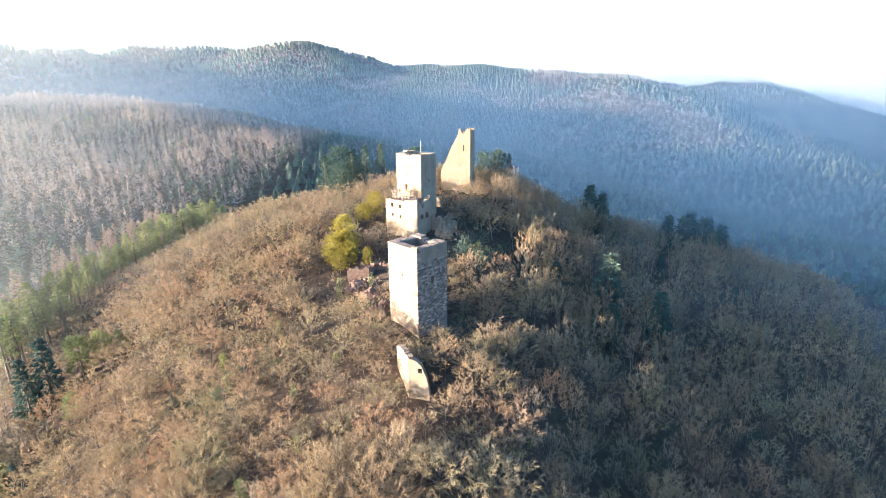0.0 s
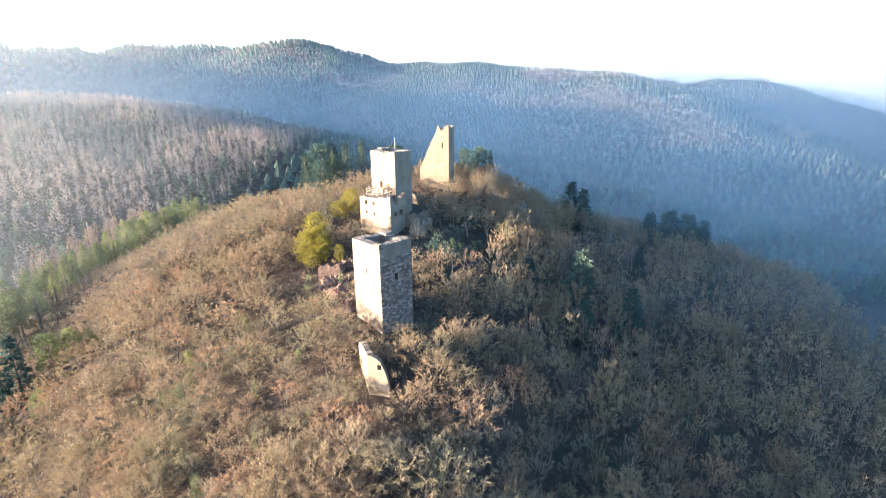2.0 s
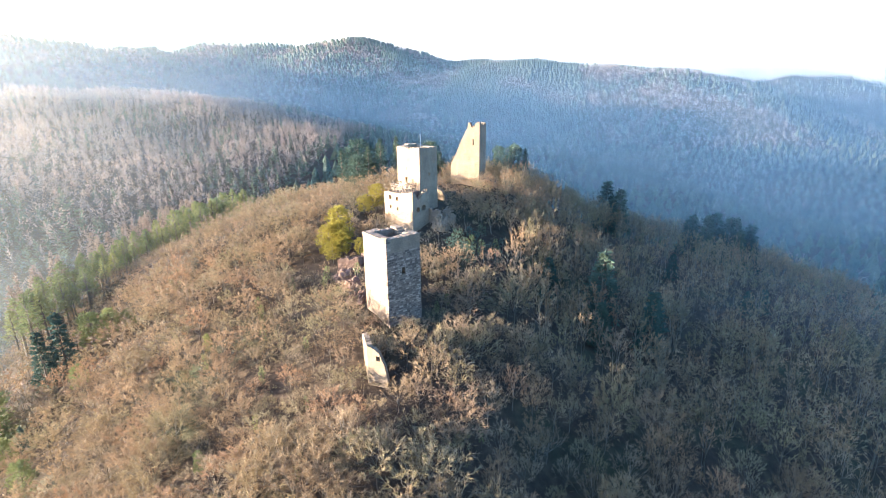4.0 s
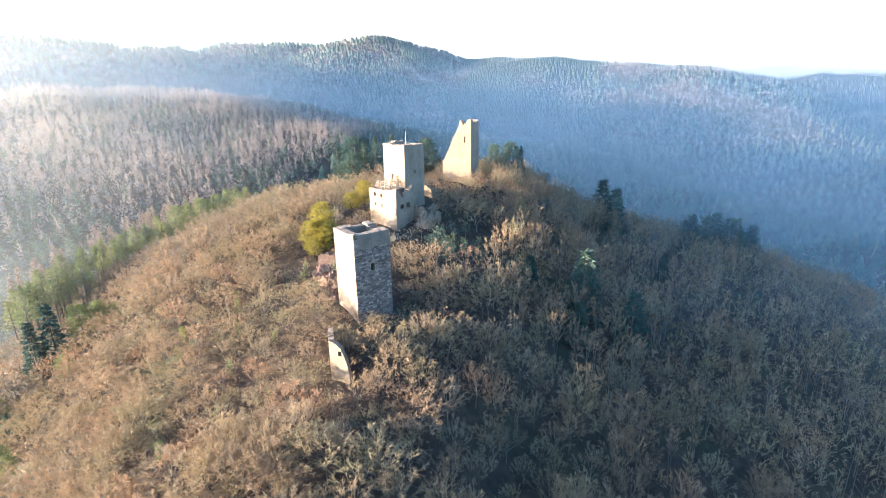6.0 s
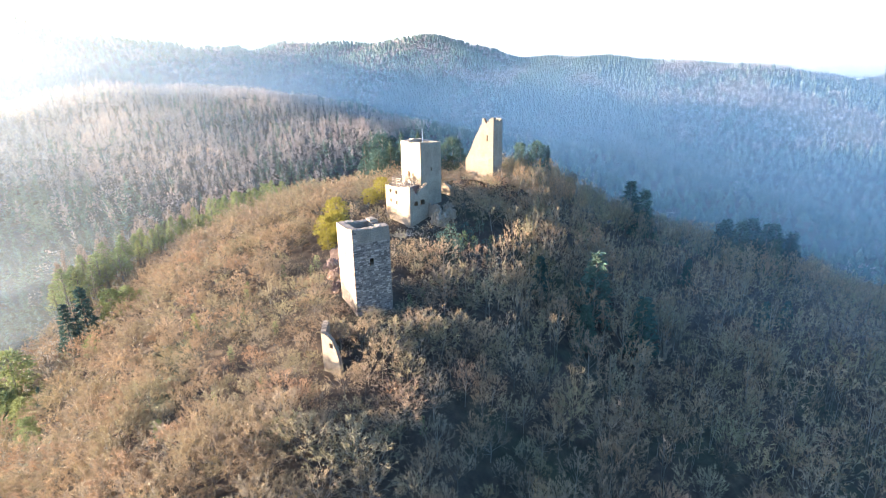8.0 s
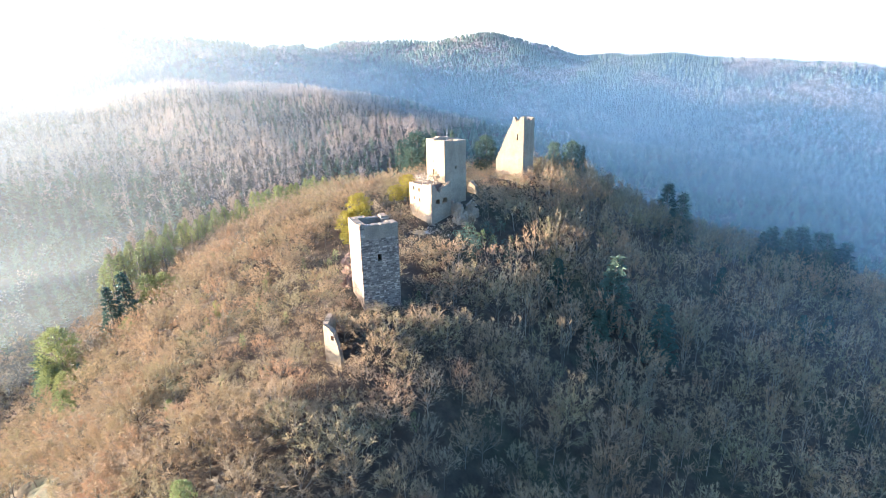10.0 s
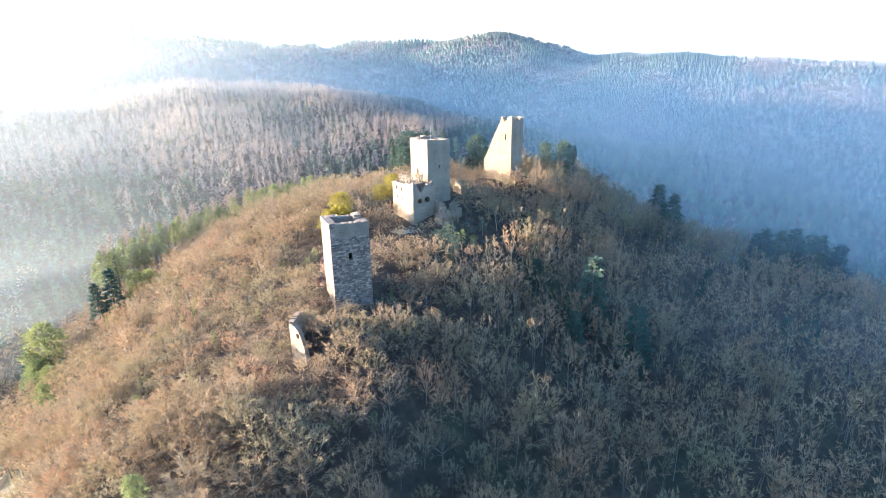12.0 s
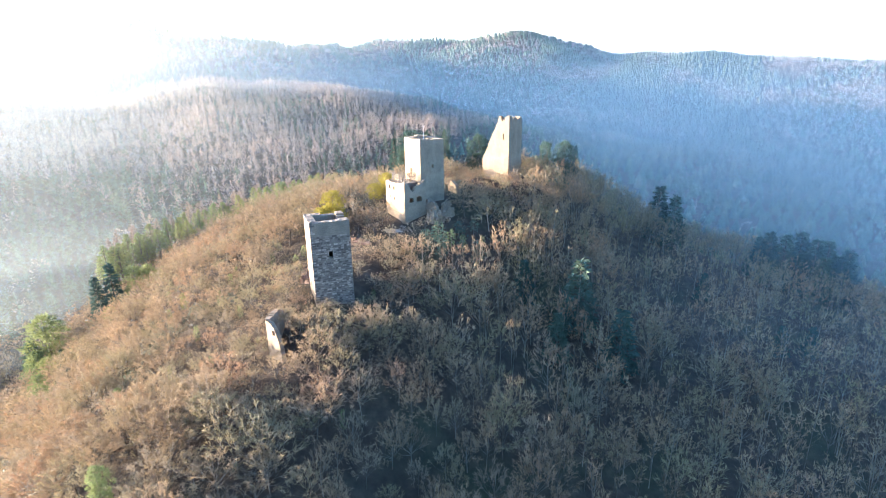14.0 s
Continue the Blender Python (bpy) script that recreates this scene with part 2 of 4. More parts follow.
def mesh_from(name, verts, tris, mats, tint=None):
    """A triangle mesh straight from arrays."""
    me = bpy.data.meshes.new(name)
    me.vertices.add(len(verts))
    me.vertices.foreach_set("co", np.asarray(verts, np.float32).ravel())
    me.loops.add(len(tris) * 3)
    me.loops.foreach_set("vertex_index", np.asarray(tris, np.int32).ravel())
    me.polygons.add(len(tris))
    me.polygons.foreach_set("loop_start", np.arange(0, len(tris) * 3, 3, dtype=np.int32))
    me.update(calc_edges=True)
    if tint is not None:
        a = me.attributes.new("tint", "FLOAT", "POINT")
        a.data.foreach_set("value", np.asarray(tint, np.float32))
    for m in mats:
        me.materials.append(m)
    return me


def axis(stops, steps):
    out = []
    for a, b, s in zip(stops[:-1], stops[1:], steps):
        out.extend(np.arange(a, b, s))
    return np.array(out + [stops[-1]])


gx = axis([-4600, -1800, -700, -220, 180, 700, 1800, 4600], [160, 45, 20, 5, 20, 45, 160])
gy = axis([-1500, -300, 20, 330, 900, 2400, 4700], [150, 25, 5, 20, 40, 150])
GX, GY = np.meshgrid(gx, gy)
GZ = height(GX, GY)
ids = np.arange(GX.size).reshape(GX.shape)
q = np.stack([ids[:-1, :-1], ids[:-1, 1:], ids[1:, 1:], ids[1:, :-1]], -1).reshape(-1, 4)
ground = new("ground", mesh_from("ground", np.stack([GX, GY, GZ], -1).reshape(-1, 3), np.concatenate([q[:, [0, 1, 2]], q[:, [0, 2, 3]]]), [LITTER]))
ground.data.polygons.foreach_set("use_smooth", np.ones(len(ground.data.polygons), bool))
tagged(ground, "leaf-littered hillside and wooded valleys around the ruined castle", "ground", kind="structure")


def ground_z(x, y):
    return float(height(np.array([x]), np.array([y]))[0])


# ---- helpers for things ----
def part(name, bm, mat, parent, label=""):
    me = bpy.data.meshes.new(name)
    bm.to_mesh(me)
    bm.free()
    me.materials.append(mat)
    ob = new(name, me)
    ob.parent = parent
    if label:
        ob["label"] = label
    return ob


def thing(name, m, label, category, group=""):
    ob = new(name)
    ob.matrix_basis = m
    return tagged(ob, label, category, group)


def box(bm, lo, hi):
    v = [bm.verts.new((x, y, z)) for x in (lo[0], hi[0]) for y in (lo[1], hi[1]) for z in (lo[2], hi[2])]
    for f in ((0, 1, 3, 2), (4, 6, 7, 5), (0, 4, 5, 1), (2, 3, 7, 6), (0, 2, 6, 4), (1, 5, 7, 3)):
        bm.faces.new([v[i] for i in f])


# ---- ruins ----
def wall(name, parent, mat, m, length, thick, top, openings=(), base=-4.0, cell=0.6, rough=0.05, label="", seed=0, ragged=0.45):
    """A masonry wall with real openings and a broken top, along local x; its outer face looks to -y. top: height over x. openings: (x0, x1, z0, z1)."""
    r = random.Random(seed * 31 + len(name))
    cuts_x, cuts_z = {0.0, length}, {base}
    for a, b, c, d in openings:
        cuts_x |= {a, b}
        cuts_z |= {c, d}
    highest = max(top(length * i / 40) for i in range(41))
    def lines(cuts, lo, hi):
        out = sorted(cuts)
        v = lo
        while v < hi + cell:
            v += cell
            if v < hi + cell * 0.5 and all(abs(v - c) > cell * 0.3 for c in out):
                out.append(v)
        return sorted(out)
    us, zs = lines(cuts_x, 0.0, length - cell * 0.4), lines(cuts_z, base, highest + cell)
    def solid(i, j):
        if not (0 <= i < len(us) - 1 and 0 <= j < len(zs) - 1):
            return False
        u, z = (us[i] + us[i + 1]) / 2, (zs[j] + zs[j + 1]) / 2
        return z < top(u) + tooth[i] and not any(a < u < b and c < z < d for a, b, c, d in openings)
    tooth = [r.uniform(-ragged, ragged) for i in us]
    bm = bmesh.new()
    made = {}
    def vert(i, j, k):
        if (i, j, k) not in made:
            edge = 0.3 if us[i] in cuts_x or zs[j] in cuts_z else 1.0
            made[i, j, k] = bm.verts.new((us[i] + edge * r.uniform(-rough, rough), k * thick + (r.uniform(-rough, rough) * edge), zs[j] + edge * r.uniform(-2 * rough, 2 * rough)))
        return made[i, j, k]
    for i in range(len(us) - 1):
        for j in range(len(zs) - 1):
            if not solid(i, j):
                continue
            bm.faces.new([vert(i, j, 0), vert(i + 1, j, 0), vert(i + 1, j + 1, 0), vert(i, j + 1, 0)])
            bm.faces.new([vert(i, j + 1, 1), vert(i + 1, j + 1, 1), vert(i + 1, j, 1), vert(i, j, 1)])
            for di, dj, e in ((-1, 0, ((0, 0), (0, 1))), (1, 0, ((1, 1), (1, 0))), (0, -1, ((1, 0), (0, 0))), (0, 1, ((0, 1), (1, 1)))):
                if not solid(i + di, j + dj):
                    (a, b), (c, d) = e
                    bm.faces.new([vert(i + a, j + b, 0), vert(i + c, j + d, 0), vert(i + c, j + d, 1), vert(i + a, j + b, 1)])
    bmesh.ops.recalc_face_normals(bm, faces=bm.faces)
    ob = part(name, bm, mat, parent, label)
    ob.matrix_basis = m
    return ob


def profile(*points):
    xs, zs = [p[0] for p in points], [p[1] for p in points]
    return lambda u: float(np.interp(u, xs, zs))


def slab(parent, mat, lo, hi, name="floor_slab", label=""):
    bm = bmesh.new()
    box(bm, lo, hi)
    return part(name, bm, mat, parent, label)


def ashlar(bm, r, x, z, w, h, deep, cham):
    """One rough-faced block on a wall's outer face: chamfered front, open back."""
    rings = []
    for inset, y in ((0, 0.06), (0, -deep * 0.4), (cham, -deep)):
        j = [r.uniform(-0.03, 0.03) for k in range(8)]
        rings.append([bm.verts.new((x + u + j[2 * k], y, z + v + j[2 * k + 1])) for k, (u, v) in enumerate(((inset, inset), (w - inset, inset), (w - inset, h - inset), (inset, h - inset)))])
    faces = []
    for a, b in zip(rings[:-1], rings[1:]):
        for k in range(4):
            faces.append(bm.faces.new([a[k], a[(k + 1) % 4], b[(k + 1) % 4], b[k]]))
    mid = bm.verts.new((x + w / 2 + r.uniform(-0.1, 0.1), -deep - r.uniform(0.0, 0.06), z + h / 2 + r.uniform(-0.08, 0.08)))
    for k in range(4):
        faces.append(bm.faces.new([rings[-1][k], rings[-1][(k + 1) % 4], mid]))


def block_mesh(r, w, h, deep):
    bm = bmesh.new()
    ashlar(bm, r, 0, 0, w, h, deep, 0.06)
    me = bpy.data.meshes.new("stone")
    bm.to_mesh(me)
    bm.free()
    me.materials.append(BLOCK)
    return me


def courses(parent, length, z0, z1, openings, seed, deep=0.14, limit=300):
    """Courses of rough blocks laid on a wall's outer face: each an object of its own up to the limit, the rest joined."""
    r = random.Random(seed)
    kinds = {}
    rest = bmesh.new()
    count = 0
    z = z0
    while z < z1:
        h = r.choice((0.42, 0.48, 0.54, 0.6))
        x = r.uniform(0.0, 0.1)
        while x < length - 0.3:
            w = min(r.choice((0.5, 0.6, 0.8, 0.9, 1.1, 1.3)), length - x - 0.02)
            for a, b, c, d in openings:
                if c - 0.1 < z + h and z < d + 0.1:
                    if a - 0.02 <= x < b:
                        x = b + 0.02
                    elif x < a < x + w:
                        w = a - x - 0.02
            if w > 0.22 and x + w <= length:
                deep_here = deep * r.choice((0.4, 0.55, 0.7, 1.0))
                if count < limit:
                    key = (round(w, 1), h, deep_here)
                    if key not in kinds:
                        kinds[key] = block_mesh(r, max(key[0] - 0.12, 0.2), h - 0.13, deep_here)
                    ob = new("stone", kinds[key])
                    ob.parent = parent
                    ob.location = (x + 0.04, 0.0, z)
                    count += 1
                else:
                    ashlar(rest, r, x + 0.04, z, w - 0.12, h - 0.13, deep_here, 0.06)
            x += max(w, 0.3)
        z += h
    if rest.verts:
        tagged(part("stone_rest", rest, BLOCK, parent), kind="stuff")
    else:
        rest.free()


def keep_walls(t, w, d, thick, tops, holes, mat, base=-4.0, seed=1, cell=0.45, ragged=0.09):
    """Four walls round the origin corner: along x, far x, far y, along y."""
    a = wall("wall", t, mat, pose(0, 0, 0), w, thick, tops[0], holes[0], base, cell, seed=seed, ragged=ragged)
    b = wall("wall", t, mat, pose(w, thick, 0, 0, 0, 90), d - 2 * thick, thick, tops[1], holes[1], base, cell, seed=seed + 1, ragged=ragged)
    c = wall("wall", t, mat, pose(w, d, 0, 0, 0, 180), w, thick, tops[2], holes[2], base, cell, seed=seed + 2, ragged=ragged)
    e = wall("wall", t, mat, pose(0, d - thick, 0, 0, 0, 270), d - 2 * thick, thick, tops[3], holes[3], base, cell, seed=seed + 3, ragged=ragged)
    return a, b, c, e


def dress(parent, openings, mat):
    """Lintel, sill and jamb stones round the openings of a wall."""
    r = random.Random(len(openings) + 7)
    for a, b, c, d in openings:
        for name, lo, hi in (("lintel", (a - 0.22, d), (b + 0.22, d + 0.3)), ("sill", (a - 0.18, c - 0.22), (b + 0.18, c)), ("jamb", (a - 0.2, c), (a, d)), ("jamb", (b, c), (b + 0.2, d))):
            bm = bmesh.new()
            box(bm, (lo[0], -0.07 - r.uniform(0, 0.03), lo[1]), (hi[0], 0.12, hi[1]))
            bmesh.ops.bevel(bm, geom=bm.edges[:], offset=0.02, segments=1, affect="EDGES")
            part(name, bm, mat, parent)


def quoins(parent, z0, z1, mat, seed, proud=0.05):
    """Long and short corner stones at a keep's origin corner."""
    r = random.Random(seed)
    z, k = z0, 0
    while z < z1:
        h = r.uniform(0.42, 0.6)
        w, d = (1.0, 0.55) if k % 2 else (0.55, 1.0)
        w, d = w * r.uniform(0.8, 1.2), d * r.uniform(0.8, 1.2)
        if r.random() < 0.9:
            bm = bmesh.new()
            p = proud * r.uniform(0.5, 1.4)
            box(bm, (-p, -p, z), (w, d, z + h - 0.04))
            bmesh.ops.bevel(bm, geom=bm.edges[:], offset=0.03, segments=1, affect="EDGES")
            part("quoin", bm, mat, parent)
        z += h
        k += 1


# the square keep that stands alone
near_keep = thing("keep", pose(-11.2, 120.5, 2.0, 0, 0, 47.5), "square roofless keep of grey rough-faced sandstone blocks on the ridge", "tower")
W, D = 10.1, 10.6
shade_holes = [(4.3, 5.35, 12.9, 14.8)]
lit_holes = [(3.05, 3.35, 14.6, 15.8)]
shade_wall, _, _, lit_wall = keep_walls(near_keep, W, D, 2.0, [profile((0, 22.9), (3, 22.5), (6, 22.7), (8.2, 22.7), (10.1, 22.6)), profile((0, 22.6), (2, 22.3), (3, 21.6), (4, 21.7), (6, 22.6)),
                                        profile((0, 22.6), (3, 22.1), (5, 22.2), (7, 22.7), (10.1, 22.6)), profile((0, 22.6), (4, 22.5), (6.6, 22.8))], [shade_holes, [], [], lit_holes], STONE, seed=3)
slab(near_keep, STONE, (2.0, 2.0, 14.0), (W - 2.0, D - 2.0, 14.4))
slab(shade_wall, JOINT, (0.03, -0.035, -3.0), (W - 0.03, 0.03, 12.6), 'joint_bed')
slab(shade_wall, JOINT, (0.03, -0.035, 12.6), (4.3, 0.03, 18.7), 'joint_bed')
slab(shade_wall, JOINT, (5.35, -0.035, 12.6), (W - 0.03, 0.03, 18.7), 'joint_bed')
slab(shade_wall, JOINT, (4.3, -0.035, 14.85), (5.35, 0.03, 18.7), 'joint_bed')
courses(shade_wall, W, -0.3, 18.6, shade_holes, 5)

dress(shade_wall, shade_holes, BLOCK)
quoins(near_keep, 0.0, 22.2, BLOCK, 61, 0.06)

# the keep with the flagpole
mid_keep = thing("keep", pose(-15.3, 186.7, 12.0, 0, 0, 62), "square pale sandstone keep with a flat parapet", "tower")
mid_walls = keep_walls(mid_keep, 10.2, 10.3, 1.8, [profile((0, 25.2), (10.2, 24.7)), profile((0, 24.7), (7, 24.8)), profile((0, 24.9), (5, 25.5), (10.2, 25.2)), profile((0, 25.3), (4, 25.0), (7, 25.2))],
           [[(5.0, 5.6, 14.8, 16.0)], [], [], [(1.9, 2.7, 12.6, 14.6), (2.2, 2.5, 17.2, 18.0)]], PALE, seed=11)
dress(mid_walls[0], [(5.0, 5.6, 14.8, 16.0)], PALE)
dress(mid_walls[3], [(1.9, 2.7, 12.6, 14.6)], PALE)
quoins(mid_keep, 4.0, 24.6, PALE, 62)
slab(mid_keep, STONE, (1.8, 1.8, 23.3), (8.4, 8.5, 23.7))
bm = bmesh.new()
bmesh.ops.create_cone(bm, cap_ends=True, segments=8, radius1=0.11, radius2=0.07, depth=6.0, matrix=Matrix.Translation((0, 0, 3.0)))
pole = thing("flagpole", pose(-15.4, 189.6, 35.6), "bare grey flagpole standing on the keep's parapet walk", "flagpole")
part("pole", bm, METAL, pole)
bm = bmesh.new()
bmesh.ops.create_uvsphere(bm, u_segments=8, v_segments=6, radius=0.14, matrix=Matrix.Translation((0, 0, 6.05)))
part("finial", bm, METAL, pole)
bm = bmesh.new()
box(bm, (-0.3, -0.3, 0.0), (0.3, 0.3, 0.35))
part("base_block", bm, STONE, pole)

# the house ruin in front of it
house = thing("house_ruin", pose(-15.9, 175.9, 9.0, 0, 0, 61), "roofless pale stone house ruin with small square windows", "house ruin")
hw = [[(1.95, 3.65, 7.7, 9.35), (4.95, 6.9, 7.6, 9.5), (0.0, 0.0, 0, 0)], [], [(2.0, 3.0, 8.0, 9.6)], [(1.1, 1.95, 11.5, 12.8), (4.2, 5.1, 11.3, 12.6), (1.3, 1.9, 8.2, 9.3), (4.5, 5.0, 7.8, 8.9)]]
hw[0] = hw[0][:2]
house_walls = keep_walls(house, 8.8, 13.0, 1.3, [profile((0, 14.7), (1.2, 14.5), (1.8, 13.5), (2.6, 12.0), (3.2, 11.2), (3.8, 11.8), (4.4, 12.8), (5.2, 13.3), (6.6, 13.8), (7.6, 13.9), (8.1, 14.9), (8.8, 14.8)), profile((0, 14.6), (2, 12.0), (5, 9.0), (9, 8.5)),
                                   profile((0, 8.5), (4, 11), (8.8, 13.8)), profile((0, 14.2), (5, 14.0), (10.4, 14.7))], hw, PALE, seed=21)
dress(house_walls[0], hw[0], PALE)
dress(house_walls[3], hw[3], PALE)
for a, b, c, d in hw[0]:
    for side in (0, 1):
        bm = bmesh.new()
        w = (b - a) / 2
        arc = [(w * (1 - math.cos(g)), 0.62 * math.sin(g)) for g in (math.pi / 2 * k / 6 for k in range(7))]
        ring = [(0.0, 0.0)] + arc[1:] + [(0.0, 0.62)]
        front, back = [[bm.verts.new(((a + u) if side == 0 else (b - u), yy, d - 0.62 + v)) for u, v in ring] for yy in (-0.02, 0.5)]
        bm.faces.new(front)
        bm.faces.new(back[::-1])
        for k in range(len(ring)):
            bm.faces.new([front[k], back[k], back[(k + 1) % len(ring)], front[(k + 1) % len(ring)]])
        bmesh.ops.recalc_face_normals(bm, faces=bm.faces)
        part("arch_stone", bm, PALE, house_walls[0])
quoins(house, -1.0, 13.6, PALE, 63)
# extra slab, added to keep the room behind the windows dark
slab(house, STONE, (1.3, 1.3, 10.3), (7.5, 4.0, 10.6))
# inner wall in darker red stone, its colour standing for the shaded interior
slab(house, RED, (1.3, 3.4, 10.6), (7.5, 4.0, 13.8), 'inner_wall')
slab(house, PALE, (1.3, 4.0, 13.4), (7.5, 11.7, 13.8))
slab(house, STONE, (1.3, 1.3, 6.6), (7.5, 11.7, 6.9))

railing = thing("railing", pose(-15.9, 175.9, 22.8, 0, 0, 61), "weathered wooden railing on the terrace of the house ruin", "railing")


def beam(parent, a, b, size, name):
    """A square timber from a to b."""
    a, b = Vector(a), Vector(b)
    bm = bmesh.new()
    d = (b - a).length
    box(bm, (-size / 2, -size / 2, 0), (size / 2, size / 2, d))
    ob = part(name, bm, WOOD, parent)
    ob.matrix_basis = Matrix.Translation(a) @ (b - a).to_track_quat("Z", "Y").to_matrix().to_4x4()
    return ob


runs = [((1.7, 4.3), (1.7, 11.2)), ((1.7, 11.2), (7.2, 11.2)), ((1.7, 4.3), (7.2, 4.3))]
for (ax, ay), (bx, by) in runs:
    n = max(2, int(math.hypot(bx - ax, by - ay) / 1.3))
    for k in range(n):
        x, y = ax + (bx - ax) * k / n, ay + (by - ay) * k / n
        beam(railing, (x, y, 0), (x + 0.35 * math.sin(k * 3.7 + ax), y + 0.35 * math.cos(k * 2.9 + ay), 3.0 + 0.7 * math.sin(k * 2.1)), 0.2, "post")
        x2, y2 = ax + (bx - ax) * (k + 1) / n, ay + (by - ay) * (k + 1) / n
        beam(railing, (x, y, 0.3), (x2, y2, 2.6), 0.14, "brace")
    for z in (0.9, 1.8, 2.7):
        beam(railing, (ax, ay, z + 0.25 * math.sin(7 * z + ax)), (bx, by, z + 0.3 * math.sin(5 * z + by)), 0.14, "rail")

# the split keep at the far end
far_keep = thing("keep_ruin", pose(2.1, 230.2, 13.0, 0, 0, 79), "tall tan sandstone keep split open with sloping broken wall", "tower")
wall("wall", far_keep, WARM, pose(0, 12.6, 0, 0, 0, 270), 12.6, 2.2, profile((0, 11.2), (0.3, 11.8), (2.2, 15.6), (3.4, 18.5), (4.6, 21.4), (6.5, 25.0), (7.4, 26.4), (7.6, 28.7), (8.5, 28.8), (8.7, 27.3), (10.7, 27.2), (10.9, 28.9), (11.7, 29.0), (11.8, 27.6), (12.0, 27.7), (12.1, 28.9), (12.6, 29.0)),
     [(9.6, 10.15, 19.6, 22.0), (7.4, 7.7, 23.6, 23.9), (7.3, 7.6, 19.0, 19.3), (11.4, 11.7, 23.4, 23.7)], cell=0.4, seed=31, ragged=0.3)
wall("wall", far_keep, WARM, pose(0, 0, 0), 10.4, 2.1, profile((0, 28.9), (1.2, 28.6), (1.6, 27.2), (2.6, 27.1), (3.0, 28.4), (4.4, 28.2), (5, 27.4), (8, 28.0), (10.4, 28.3)), [], seed=35)
wall("wall", far_keep, WARM, pose(10.4, 2.1, 0, 0, 0, 90), 5.5, 2.0, profile((0, 28.0), (2.5, 24), (4, 14), (5.5, 8)), [], seed=37)

quoins(far_keep, 1.0, 27.6, WARM, 64, 0.04)

# the corner of wall that stands below the keeps
corner = thing("wall_ruin", pose(0, 0, 0), "free-standing corner of a tan sandstone wall with one small window", "wall ruin")
wall("wall", corner, WARM, pose(-12.0, 103.0, 0, 0, 0, -8), 4.6, 1.1, profile((0, 5.9), (1.0, 5.7), (2.0, 5.2), (2.8, 4.4), (3.5, 2.8), (4.2, 0.6), (4.6, -2.0)), [(2.1, 3.0, 2.5, 3.65)], -5.0, 0.16, 0.02, seed=41, ragged=0.06)
wall("wall", corner, PALE, pose(-15.4, 111.0, 0, 0, 0, -67), 8.7, 1.2, profile((0, 4.6), (2, 5.4), (5, 6.0), (8.7, 6.0)), [], -5.0, 0.35, 0.04, seed=43, ragged=0.2)


def ruin(x, y, z, turn, length, thick, top, label, seed, mat=None, holes=()):
    t = thing("wall_ruin", pose(x, y, z, 0, 0, turn), label, "wall ruin", "low wall ruins")
    wall("wall", t, mat or STONE, pose(0, 0, 0), length, thick, top, holes, -4.0, 0.5, 0.08, seed=seed)
    return t


ruin(-35.5, 153.0, 3.0, 8, 6.5, 1.4, profile((0, 3.6), (2, 4.6), (4, 4.4), (6.5, 5.2)), "reddish ruined outer wall beside the keep, grown with shrubs", 51, RED)
ruin(-29.0, 154.0, 3.0, 75, 7.0, 1.4, profile((0, 5.2), (3, 4.6), (7, 4.2)), "reddish ruined return wall beside the keep", 52, RED)
ruin(-28.0, 158.5, 3.0, -4, 9.0, 1.3, profile((0, 4.4), (5, 4.8), (9, 4.0)), "brown ruined curtain wall in the shade of the keep", 53, RED)
ruin(-13.6, 205.5, 12.5, -18, 5.4, 1.6, profile((0, 5.6), (1.5, 6.6), (2.8, 6.4), (4.0, 5.2), (4.8, 3.4), (5.4, 0.5)), "rounded tan stump of a ruined wall", 54, WARM)
ruin(16.8, 239.2, 12.0, 8, 3.6, 1.2, profile((0, 1.0), (1.0, 2.4), (1.9, 3.6), (2.5, 2.6), (3.6, 1.0)), "pointed stump of a ruined curtain wall", 55)
ruin(5.2, 241.2, 12.0, -6, 11.6, 1.1, profile((0, 2.8), (4, 2.0), (8, 1.6), (11.6, 1.0)), "low ruined curtain wall below the split keep", 56)
ruin(-11.6, 183.4, 8.5, -12, 5.4, 1.4, profile((0, 9.0), (1.5, 7.5), (3, 8.2), (4.5, 6.0), (5.4, 5.0)), "jagged grey remains of the hall beside the house ruin", 57)


